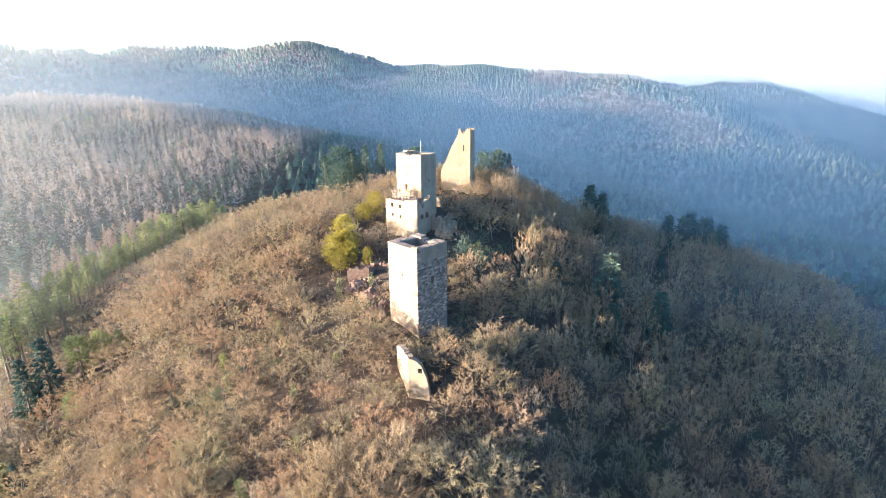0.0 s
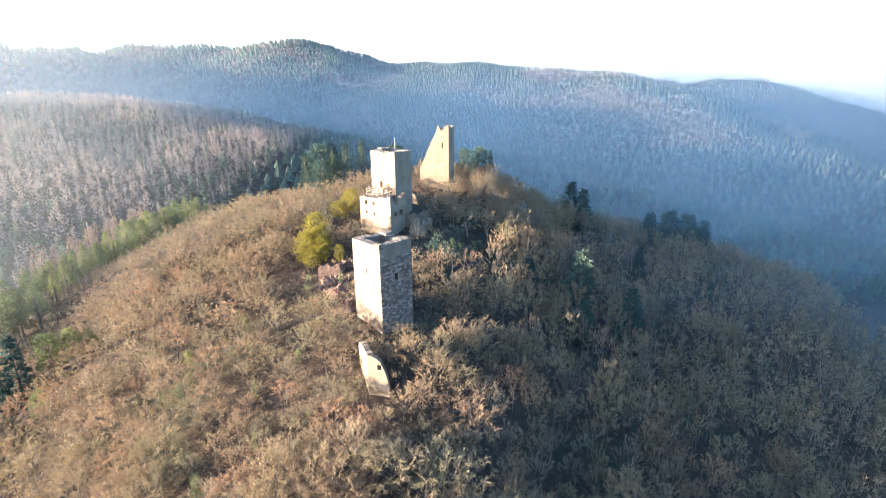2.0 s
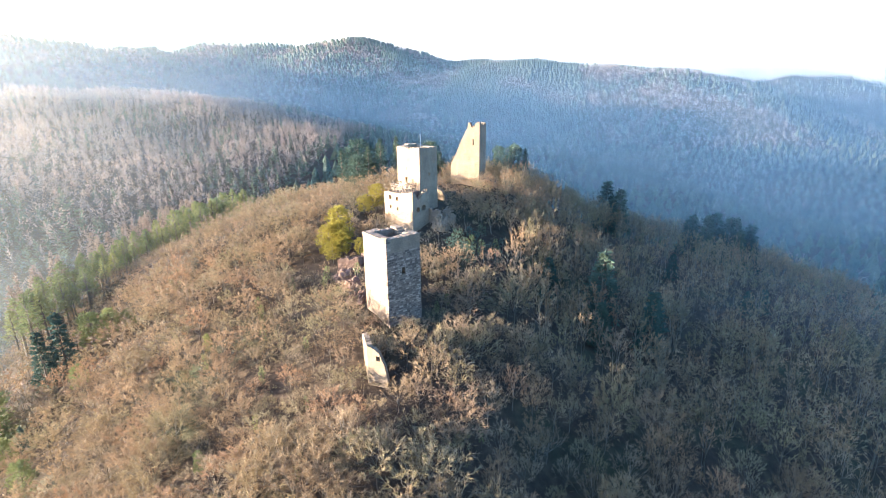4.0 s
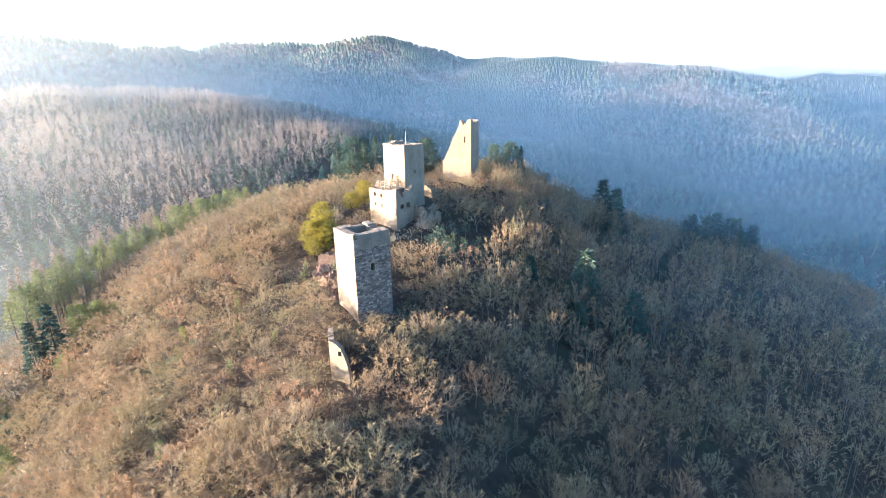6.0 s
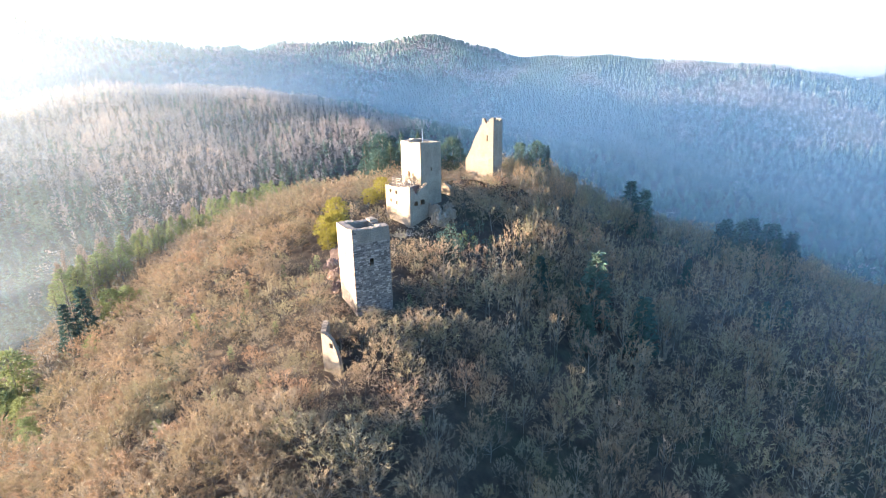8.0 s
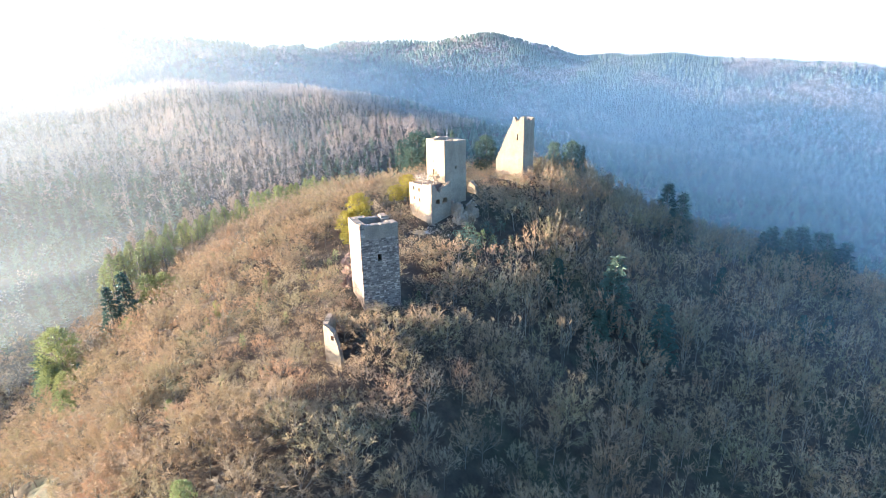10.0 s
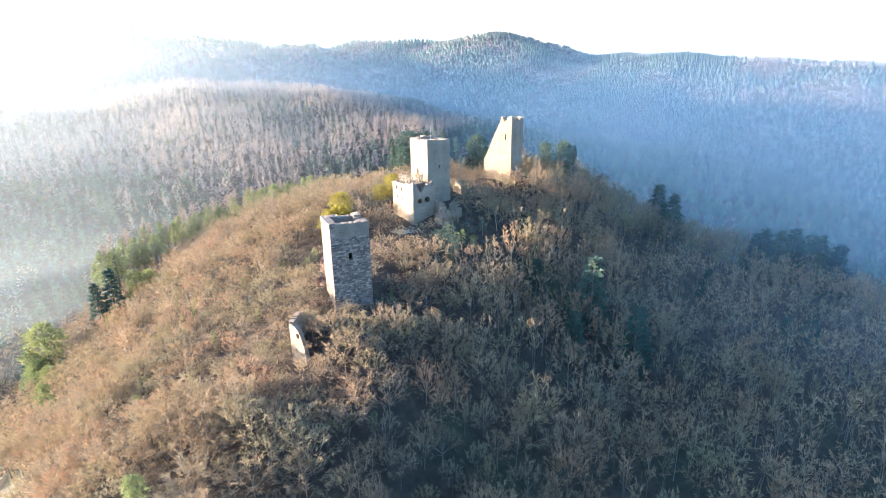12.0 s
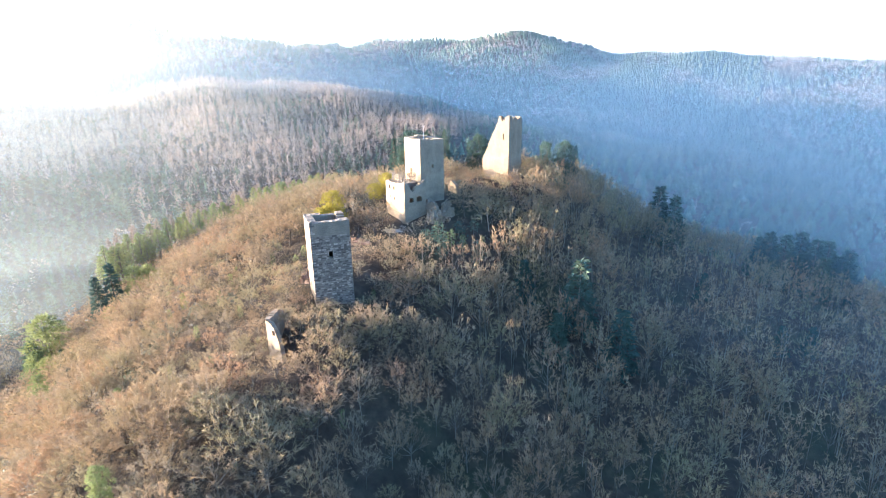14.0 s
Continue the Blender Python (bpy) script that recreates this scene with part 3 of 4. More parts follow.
def heap(x, y, z, rx, ry, h, count, seed, label, name="masonry_heap", mat=PALE, kind="ruin", group="fallen masonry"):
    """A collapsed mass of masonry: a craggy core and the blocks lying on it."""
    t = thing(name, pose(x, y, z), label, kind, group)
    r = random.Random(seed)
    bm = bmesh.new()
    bmesh.ops.create_icosphere(bm, subdivisions=4, radius=1.0)
    for v in bm.verts:
        p = v.co.copy()
        k = 1 + 0.35 * noise.noise(p * 1.7 + Vector((seed, 0, 0))) + 0.16 * noise.noise(p * 5)
        tower = 0.55 + 0.75 * abs(noise.noise(Vector((p.x * 2.2 + seed, p.y * 2.2, 1))))
        v.co = Vector((p.x * rx * k, p.y * ry * k, max(-0.25, p.z) * h * tower * k))
        v.co.z = 0.35 * round(v.co.z / 0.35) + r.uniform(-0.08, 0.08)
    part("core", bm, mat, t)
    for k in range(count):
        g, f = r.uniform(0, 6.283), math.sqrt(r.random())
        s_ = r.uniform(0.25, 0.65)
        bm = bmesh.new()
        box(bm, (-s_, -s_ * 0.7, -s_ * 0.5), (s_, s_ * 0.7, s_ * 0.5))
        bmesh.ops.bevel(bm, geom=bm.edges[:], offset=0.07, segments=1, affect="EDGES")
        ob = part("block", bm, mat, t)
        ob.matrix_basis = Matrix.LocRotScale((rx * f * 1.15 * math.cos(g), ry * f * 1.15 * math.sin(g), max(0.2, h * 0.82 * (1 - f * f))), Euler((r.uniform(-0.5, 0.5), r.uniform(-0.5, 0.5), r.uniform(0, 3))), (1, 1, 1))


heap(-7.6, 182.0, 9.6, 2.9, 2.6, 6.5, 26, 4, "collapsed grey masonry leaning against the house ruin")
heap(-5.4, 187.5, 9.6, 2.8, 2.6, 8.5, 22, 9, "tall jagged heap of fallen masonry at the keep's foot")
for x, y, rx, ry, h, seed in ((-31.5, 147.5, 3.4, 2.6, 3.6, 12), (-27.0, 140.5, 3.0, 2.4, 3.2, 15), (-22.5, 131.5, 2.8, 2.2, 3.0, 18)):
    heap(x, y, ground_z(x, y), rx, ry, h, 5, seed, "craggy reddish sandstone outcrop below the keep", "rock_outcrop", RED, "rock", "red rock outcrops")
ruin(-22.5, 170.2, 6.0, -14, 9.0, 0.9, profile((0, 2.2), (4, 2.5), (9, 1.8)), "low terrace wall in front of the house ruin", 60)
ruin(-16.5, 160.0, 4.2, 12, 7.0, 0.9, profile((0, 1.6), (3, 2.2), (7, 1.4)), "low terrace wall between the keep and the house", 61)


# loose rubble under the walls, and bare earth beside the keep
def rubble(x, y, count, spread, seed):
    r = random.Random(seed)
    bm = bmesh.new()
    for k in range(count):
        px, py = x + r.gauss(0, spread), y + r.gauss(0, spread)
        s = r.uniform(0.15, 0.5)
        m = Matrix.LocRotScale((px, py, ground_z(px, py) + s * 0.25), Euler((r.uniform(0, 6), r.uniform(0, 6), r.uniform(0, 6))), (s, s * r.uniform(0.6, 1), s * r.uniform(0.5, 0.9)))
        bmesh.ops.create_icosphere(bm, subdivisions=1, radius=1.0, matrix=m)
    me = bpy.data.meshes.new("rubble")
    bm.to_mesh(me)
    bm.free()
    me.materials.append(PALE)
    tagged(new("rubble", me), "fallen pale sandstone rubble below the ruined walls", "rubble", kind="stuff")


rubble(-14.5, 173.0, 60, 2.6, 5)
rubble(-7.0, 183.0, 50, 2.4, 6)
rubble(-31.0, 152.0, 30, 2.0, 7)
for cx, cy, rx, ry in ((-18.0, 170.5, 4.0, 1.6),):
    bm = bmesh.new()
    ring = [[bm.verts.new((cx + rx * f * math.cos(a), cy + ry * f * math.sin(a) * (1 + 0.2 * math.sin(3 * a)), ground_z(cx + rx * f * math.cos(a), cy + ry * f * math.sin(a)) + 0.12 - 0.14 * f)) for a in (2 * math.pi * k / 20 for k in range(20))] for f in (0.15, 0.5, 0.8, 1.0)]
    bm.faces.new(ring[0])
    for p, q_ in zip(ring[:-1], ring[1:]):
        for k in range(20):
            bm.faces.new([p[k], q_[k], q_[(k + 1) % 20], p[(k + 1) % 20]])
    bmesh.ops.recalc_face_normals(bm, faces=bm.faces)
    me = bpy.data.meshes.new("bare_earth")
    bm.to_mesh(me)
    bm.free()
    me.materials.append(EARTH)
    tagged(new("bare_earth", me), "trodden patch of pale sandy earth beside the ruins", "ground", kind="structure")

# ---- trees ----
def unit(v):
    return v / max(np.linalg.norm(v), 1e-6)


def prism(V, T, a, b, ra, rb, sides=3):
    """A tapered limb from a to b."""
    a, b = np.array(a, float), np.array(b, float)
    d = unit(b - a)
    u = unit(np.cross(d, (0.3, 0.9, 0.2)))
    w = np.cross(d, u)
    n = len(V)
    for p, r in ((a, ra), (b, rb)):
        for k in range(sides):
            t = 2 * math.pi * k / sides
            V.append(p + r * (math.cos(t) * u + math.sin(t) * w))
    for k in range(sides):
        k2 = (k + 1) % sides
        T.append((n + k, n + k2, n + sides + k2))
        T.append((n + k, n + sides + k2, n + sides + k))


def shard(V, T, rng, p, h, width):
    side = unit(np.cross(h, rng.normal(0, 1, 3))) * width
    n = len(V)
    V += [p - side, p + side, p + h]
    T.append((n, n + 1, n + 2))


def bare_tree(rng, limbs, subs, twigs, width, reach=0.30, low=0.20):
    """A leafless tree of height 1: limbs fan out to a domed crown, and end in tufts of fine twigs near its outside: (wood vertices, triangles), (twig vertices, triangles)."""
    V, T, v, t = [], [], [], []
    lean = rng.normal(0, 0.03, 2)
    top = np.array([lean[0], lean[1], 0.55])
    prism(V, T, (0, 0, -0.10), top, 0.013, 0.006, 3)
    squash = rng.uniform(0.85, 1.18)
    for i in range(limbs):
        rho = math.sqrt((i + 0.5) / limbs) * rng.uniform(0.85, 1.08)
        g = 2.39996 * i + rng.uniform(-0.4, 0.4)
        tip = np.array([rho * reach * math.cos(g) * squash, rho * reach * math.sin(g) / squash, rng.uniform(0.84, 0.98) - 0.40 * rho ** 2.4])
        a = top * np.clip(0.95 - 0.55 * rho + rng.uniform(-0.1, 0.1), low / 0.55, 1.0)
        bend = a + (tip - a) * 0.5 + np.array([tip[0], tip[1], 0]) * 0.20
        shard(V, T, rng, a, (bend - a) * 1.2, 0.0050)
        shard(V, T, rng, bend, (tip - bend) * 0.95, 0.0036)
        out = unit(tip - np.array([0, 0, 0.40]))
        for j in range(subs):
            f = rng.uniform(0.35, 1.0)
            p = bend + (tip - bend) * (2 * f - 1) if f > 0.5 else a + (bend - a) * (0.4 + f)
            e = unit(out + rng.normal(0, 0.45, 3) + np.array([0, 0, 0.15]))
            l2 = rng.uniform(0.06, 0.12) * (1.4 - 0.6 * f)
            shard(V if j % 2 else v, T if j % 2 else t, rng, p, e * l2 * 1.2, 0.0024)
            for k in range(twigs):
                q0 = p + e * l2 * rng.uniform(0.45, 1.0)
                h = unit(0.3 * unit(q0 - np.array([0, 0, 0.30])) + 0.6 * e + rng.normal(0, 0.45, 3) + np.array([0, 0, 0.08])) * rng.uniform(0.035, 0.080)
                shard(v, t, rng, q0, h, width * rng.uniform(0.6, 1.2))
    return (np.array(V), np.array(T)), (np.array(v), np.array(t))


def slender_tree(rng, limbs, twigs, width):
    """A tall leafless wood tree of height 1, drawn up by its neighbours: a long pale stem, steep limbs and a narrow, thin crown."""
    V, T, v, t = [], [], [], []
    stems = rng.integers(1, 4)
    for s_ in range(stems):
        foot, turn = rng.normal(0, 0.02, 2) * (stems > 1), rng.uniform(0, 6.283)
        head = np.array([0.07 * math.cos(turn) * (stems > 1), 0.07 * math.sin(turn) * (stems > 1), rng.uniform(0.82, 0.92)])
        foot = np.array([foot[0], foot[1], -0.05])
        prism(V, T, foot, head, 0.0085, 0.0025, 3)
        for i in range(limbs):
            f = rng.uniform(0.5, 0.98)
            a = foot + (head - foot) * f
            g = 2.39996 * i + rng.uniform(-0.5, 0.5)
            d = unit(np.array([math.cos(g), math.sin(g), rng.uniform(1.0, 2.2)])) * rng.uniform(0.10, 0.20) * (1.45 - 0.75 * f)
            shard(V, T, rng, a, d, 0.0040)
            for k in range(twigs):
                q0 = a + d * rng.uniform(0.35, 1.0)
                h = unit(unit(d) + rng.normal(0, 0.5, 3) + np.array([0, 0, 0.3])) * rng.uniform(0.03, 0.065)
                shard(v, t, rng, q0, h, width * rng.uniform(0.6, 1.2))
    return (np.array(V), np.array(T)), (np.array(v), np.array(t))


def needle_tree(rng, clumps, sprigs, shape="pine", fat=1.0):
    """An evergreen of height 1: (wood), (needles). Shapes: pine (rounded), cone (broad pyramid), spruce (slim), fir (a long bare stem below a pointed crown)."""
    V, T, v, t = [], [], [], []
    prism(V, T, (0, 0, -0.06), (0, 0, 0.92), 0.016, 0.004, 5)
    for i in range(clumps):
        g = 2.39996 * i + rng.uniform(-0.4, 0.4)
        if shape == "fir":
            u = (i + rng.uniform(0, 1)) / clumps
            z = 0.42 + 0.56 * u
            r = 0.125 * (1.0 - u) ** 0.75 * rng.uniform(0.5, 1.15)
            size = 0.018 + 0.032 * (1 - u)
        elif shape == "pine":
            z = 0.25 + 0.73 * (i + rng.uniform(0, 1)) / clumps
            r = 0.27 * math.sqrt(max(0.03, 1 - ((z - 0.52) / 0.50) ** 2)) * rng.uniform(0.35, 1.2)
            size = rng.uniform(0.05, 0.10)
        else:
            z = 0.06 + 0.9 * ((i + rng.uniform(0, 1)) / clumps) ** 1.25
            r = (0.25 if shape == "cone" else 0.19) * (1.0 - z) ** 0.75 * rng.uniform(0.55, 1.12)
            size = 0.03 + (0.07 if shape == "cone" else 0.05) * (1 - z)
        c = np.array([r * math.cos(g), r * math.sin(g), z])
        if i % 3 == 0:
            prism(V, T, (0, 0, max(0.05, z - 0.08)), c, 0.005, 0.002, 3)
        o = np.array([math.cos(g), math.sin(g), 0])
        for k in range(sprigs):
            d = unit(rng.normal(0, 1, 3))
            p = c + d * size * np.array([1, 1, 0.55]) * rng.uniform(0.3, 1.0)
            if shape == "fir":
                h = unit(o + rng.normal(0, 0.5, 3) + np.array([0, 0, 0.25])) * rng.uniform(0.018, 0.036)
            elif shape == "spruce":
                h = unit(o + rng.normal(0, 0.45, 3) + np.array([0, 0, -0.15])) * rng.uniform(0.03, 0.06)
            else:
                h = unit(d + 0.5 * o + np.array([0, 0, 0.6])) * rng.uniform(0.03, 0.055)
            shard(v, t, rng, p, h, (0.0060 if shape == "fir" else 0.0085) * fat)
    return (np.array(V), np.array(T)), (np.array(v), np.array(t))


def scatter(name, template_list, places, mats):
    """Many plants in one mesh. places: rows of x, y, z, height, width factor, turn, template, tint. A template is a list of (vertices, triangles) per material."""
    VV, TT, MM, TI = [], [], [], []
    base = 0
    P = np.array(places)
    for k, tmpl in enumerate(template_list):
        rows = P[P[:, 6].astype(int) == k]
        if not len(rows):
            continue
        c, s = np.cos(rows[:, 5]), np.sin(rows[:, 5])
        for mi, (v, t) in enumerate(tmpl):
            w = rows[:, 3] * rows[:, 4]
            x = (v[None, :, 0] * c[:, None] - v[None, :, 1] * s[:, None]) * w[:, None] + rows[:, 0, None]
            y = (v[None, :, 0] * s[:, None] + v[None, :, 1] * c[:, None]) * w[:, None] + rows[:, 1, None]
            z = v[None, :, 2] * rows[:, 3, None] + rows[:, 2, None]
            VV.append(np.stack([x, y, z], -1).reshape(-1, 3))
            TT.append((t[None] + (np.arange(len(rows)) * len(v))[:, None, None]).reshape(-1, 3) + base)
            MM.append(np.full(len(rows) * len(t), mi, np.int32))
            TI.append(np.repeat(rows[:, 7], len(v)))
            base += len(rows) * len(v)
    me = mesh_from(name, np.concatenate(VV), np.concatenate(TT), mats, np.concatenate(TI))
    me.polygons.foreach_set("material_index", np.concatenate(MM))
    ob = new(name, me)
    ob["kind"] = "stuff"
    return ob


def cone_tree(rng, tiers, points, ragged=0.25, base=0.08, radius=0.22):
    """A ragged far-off spruce of height 1."""
    v, t = [], []
    for i in range(tiers):
        f = i / tiers
        z0, z1 = base + (1 - base) * f, min(1.0, base + (1 - base) * (f + 1.9 / tiers))
        r = radius * (1 - f) ** 0.85 * rng.uniform(0.85, 1.1)
        n = len(v)
        v.append((0, 0, z1))
        turn = rng.uniform(0, 6)
        for k in range(points * 2):
            g = turn + math.pi * k / points
            rr = r * ((1.0 if k % 2 else 0.55) + rng.uniform(-ragged, ragged))
            v.append((rr * math.cos(g), rr * math.sin(g), z0 + (0.02 if k % 2 else 0.05) + rng.uniform(-0.02, 0.02)))
        for k in range(points * 2):
            t.append((n, n + 1 + k, n + 1 + (k + 1) % (points * 2)))
    return np.array(v), np.array(t)


def airy_cone(rng, count, width=0.045):
    """A far leafless larch of height 1: short shards round a slim cone."""
    v, t = [], []
    for i in range(count):
        z = 0.10 + 0.85 * (i + rng.uniform(0, 1)) / count
        g = rng.uniform(0, 6.283)
        r = 0.20 * (1 - z) ** 0.8 + 0.01
        o = np.array([math.cos(g), math.sin(g), 0])
        shard(v, t, rng, np.array([0, 0, z]) + o * r * 0.15, o * r * 1.1 + np.array([0, 0, rng.uniform(0.02, 0.16)]), width * (1.25 - z))
    return np.array(v), np.array(t)


def fuzzy_crown(rng, count, w=0.3, size=0.09):
    """A far leafless crown of height 1: loose shards round an egg-shaped volume."""
    v, t = [], []
    for i in range(count):
        d = unit(rng.normal(0, 1, 3))
        p = np.array([d[0] * w, d[1] * w, 0.60 + d[2] * 0.34]) * rng.uniform(0.75, 1.0)
        up = unit(d + np.array([0, 0, 0.7])) * size * rng.uniform(1.0, 2.0)
        shard(v, t, rng, p, up, size * 0.55)
    return np.array(v), np.array(t)


rng = np.random.default_rng(7)
RUINS = [(-11, 128, 8.5), (-14, 194, 8.5), (-17, 182, 8.5), (-2, 236, 7.5), (-10, 103, 3.6), (-9.5, 98.5, 4.0), (-13.5, 108, 3.0), (-32, 153, 6), (-26, 150, 4.5), (-24, 157, 4), (-31.5, 146, 4.5), (-27, 139, 4), (-22.5, 130, 3.5), (-6, 182, 4), (-2, 240, 6), (-17, 169, 5), (-7.5, 142.0, 3.6), (-5.5, 134.0, 3.2)]


def in_ruins(x, y):
    return any((x - a) ** 2 + (y - b) ** 2 < r * r for a, b, r in RUINS)


def jittered(x0, x1, y0, y1, step):
    for i in range(int((x1 - x0) / step)):
        for j in range(int((y1 - y0) / step)):
            yield x0 + (i + 0.5 * (j % 2) + rng.uniform(-0.4, 0.4)) * step, y0 + (j + rng.uniform(-0.4, 0.4)) * step


def heights(pts):
    a = np.array(pts)
    return height(a[:, 0], a[:, 1])


# leafless trees: the nearest are things of their own, the rest one wood
fine = [list(bare_tree(rng, 20, 9, 12, 0.0026, rng.uniform(0.30, 0.36))) for k in range(7)]
middle = [list(bare_tree(rng, 15, 8, 9, 0.0040, rng.uniform(0.30, 0.36))) for k in range(5)]
coarse = [list(bare_tree(rng, 10, 6, 6, 0.0066, rng.uniform(0.30, 0.36))) for k in range(5)]
slender = [list(slender_tree(rng, 13, 13, 0.0026)) for k in range(5)]
low_bush = [list(bare_tree(rng, 9, 4, 5, 0.0090, rng.uniform(0.34, 0.42), 0.08)) for k in range(5)]
# evergreens, one by one: x, y, top, width
YELLOW = [(-38.3, 165, 21.5, 0.85), (-38.6, 164, 17.0, 1.15), (-41.0, 162, 16, 1.1), (-36.5, 161, 14.5, 1.0), (-39, 159, 11, 1.3), (-32.5, 191, 23.5, 1.15), (-36.5, 189, 19.5, 1.35), (-30.5, 160.5, 12, 0.8)]
RIDGE_PINES = [(-66, 252, 28, 1.0), (-60, 260, 31, 1.05), (-53, 253, 29, 1.0), (-46, 250, 33, 1.0), (-40, 257, 33, 0.95), (-57, 247, 25, 1.05), (-49, 258, 30, 1.0), (-24, 262, 30, 0.9), (-19, 258, 26, 0.9), (9, 262, 28, 0.7), (16, 268, 28, 0.85), (21.5, 266, 27, 0.8), (18, 256, 19, 0.9)]
SHADE_SPRUCES = [(59.6, 256.8, 14), (66, 258, 10), (45, 152, -2), (61, 158, 0), (99, 262, -5), (103, 269, -4), (108, 264, -3), (114, 270, -3), (119, 266, -4), (124, 272, -6), (121, 258, -9), (128, 264, -10), (112, 256, -9), (104, 255, -9), (131, 272, -9),
                 (103, 196, -20), (112, 204, -24), (47, 168, 9), (30, 168, 6), (80, 212, -6)]
SLOPE_PINES = [(-103, 143, -8.5, 0.9, 1), (-108, 140.5, -7.5, 0.95, 1), (-113.5, 138.5, -8.5, 1.0, 1), (-121, 134, -6.0, 1.05, 0), (-125, 130, -11, 1.0, 0), (-105.5, 122, -17, 0.9, 1), (-129, 112, -21, 1.0, 1), (-134, 108, -29, 1.2, 0), (-126, 106, -31, 1.1, 1), (-14.5, 61.5, -5, 0.6, 1), (-112, 107, -27, 0.8, 0), (-116, 104, -30, 0.9, 1), (-97, 92, -25, 0.8, 1), (-60, 118, -6, 0.5, 1), (-43, 84, -14, 0.6, 1)]
UNDERSTOREY = [(-1 + 3.6 * (k % 7) + 1.2 * math.sin(k * 2.3), 160 + 6.0 * (k // 7) + 2.0 * math.sin(k * 1.7) + 1.6 * (k % 7)) for k in range(28) if k % 7 < 5 and k % 3]
YELLOW_SPOTS = [p[:2] for p in YELLOW]
EVERGREEN_SPOTS = [p[:2] for p in YELLOW + RIDGE_PINES + SHADE_SPRUCES + SLOPE_PINES] + UNDERSTOREY
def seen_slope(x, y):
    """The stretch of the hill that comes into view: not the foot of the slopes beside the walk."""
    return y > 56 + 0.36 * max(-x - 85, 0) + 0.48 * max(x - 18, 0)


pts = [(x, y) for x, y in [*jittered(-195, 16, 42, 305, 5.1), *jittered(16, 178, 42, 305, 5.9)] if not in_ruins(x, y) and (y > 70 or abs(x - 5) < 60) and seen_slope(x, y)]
zs = heights(pts)
order = sorted(range(len(pts)), key=lambda k: (pts[k][0] - 15) ** 2 * 0.6 + (pts[k][1] - 45) ** 2)
tree_meshes = [(mesh_from("trunk", *f[0], [BARK]), mesh_from("crown", *f[1], [TWIG])) for f in fine]
slender_meshes = [(mesh_from("trunk", *f[0], [BARK]), mesh_from("crown", *f[1], [TWIG])) for f in slender]
places, trees_made = [], []
for n, k in enumerate(order):
    (x, y), z = pts[k], zs[k]
    dense = noise.noise((x * 0.02, y * 0.02, 5.0))
    tall = rng.uniform(7.0, 13.0) + 2.5 * dense
    shaded = x > 14 + 6 * dense
    if shaded:
        tall = (rng.uniform(8.0, 12.0) if x < 40 and y < 135 else rng.uniform(12.0, 18.0)) + 3.0 * dense
    if 4 < x < 48 and 196 < y < 262:
        tall = max(tall * 0.95, 8.0)
    if -15 < x < 4 and 110 < y < 150 or abs(x + 14) < 13 and 150 < y < 250:
        tall *= 0.45
    elif x < -112 and y > 142:
        tall *= 0.55
    elif -42 < x < -12 and 96 < y < 114:
        tall *= 0.56
    elif -44 < x < -17 and 128 < y < 158:
        tall *= 0.38
    elif -50 < x < -10 and 84 < y < 215:
        tall *= 0.74
    elif -16 < x < 4 and 84 < y < 104:
        tall *= 0.75
    if any((x - a) ** 2 + (y - b) ** 2 < 30 for a, b in EVERGREEN_SPOTS) or any((x - a) ** 2 + (y - b + 4) ** 2 < 40 for a, b in YELLOW_SPOTS):
        continue
    thin = shaded and x > 28 and (x > 40 or y > 125) and rng.random() < 0.42
    wide = rng.uniform(1.25, 1.7) * (0.66 if shaded else 1.45 if tall < 6.0 else 1.0)
    turn = rng.uniform(0, 6.28)
    if len(trees_made) < 300:
        trees_made.append(n)
        t = thing("tree", Matrix.LocRotScale((x, y, z), Euler((0, 0, turn)), (tall * wide, tall * wide, tall)), "tall slender leafless tree with a pale stem on the shaded slope" if thin else "leafless deciduous tree with dense brown twigs on the slope", "tree", "bare trees of the near slope")
        for name, me in zip(("trunk", "crown"), slender_meshes[n % 5] if thin else tree_meshes[n % 7]):
            new(name, me).parent = t
    else:
        near = y < 118 and -80 < x < 60
        mid = y < 185 and -130 < x < 100 or -25 < x < 60 and y < 262
        kind = 17 + rng.integers(0, 5) if thin else rng.integers(0, 7) if near else 7 + rng.integers(0, 5) if mid else 12 + rng.integers(0, 5)
        places.append((x, y, z, tall, wide, turn, kind, rng.uniform(0, 1)))
wood = scatter("winter_wood", fine + middle + coarse + slender, places, [BARK, TWIG])
tagged(wood, "leafless brown deciduous wood covering the castle hill", "trees")

# low shrubs between the ruins and along the crest
places = []
pts = [(x, y) for x, y in [*jittered(-52, 0, 86, 160, 3.1), *jittered(-45, 0, 160, 255, 3.6), *jittered(0, 30, 110, 255, 4.4)] if not any((x - a) ** 2 + (y - b) ** 2 < (r * 0.8) ** 2 for a, b, r in RUINS)]
for (x, y), z in zip(pts, heights(pts)):
    if rng.random() < (0.85 if x < 2 or y < 108 else 0.45):
        places.append((x, y, z - 0.4, rng.uniform(2.2, 4.6), rng.uniform(1.1, 1.6), rng.uniform(0, 6.28), rng.integers(0, 5), rng.uniform(0, 1)))
shrubs = scatter("shrubs", low_bush, places, [BARK, TWIG])
tagged(shrubs, "low bare brown shrubs growing between the ruined walls", "shrubs")

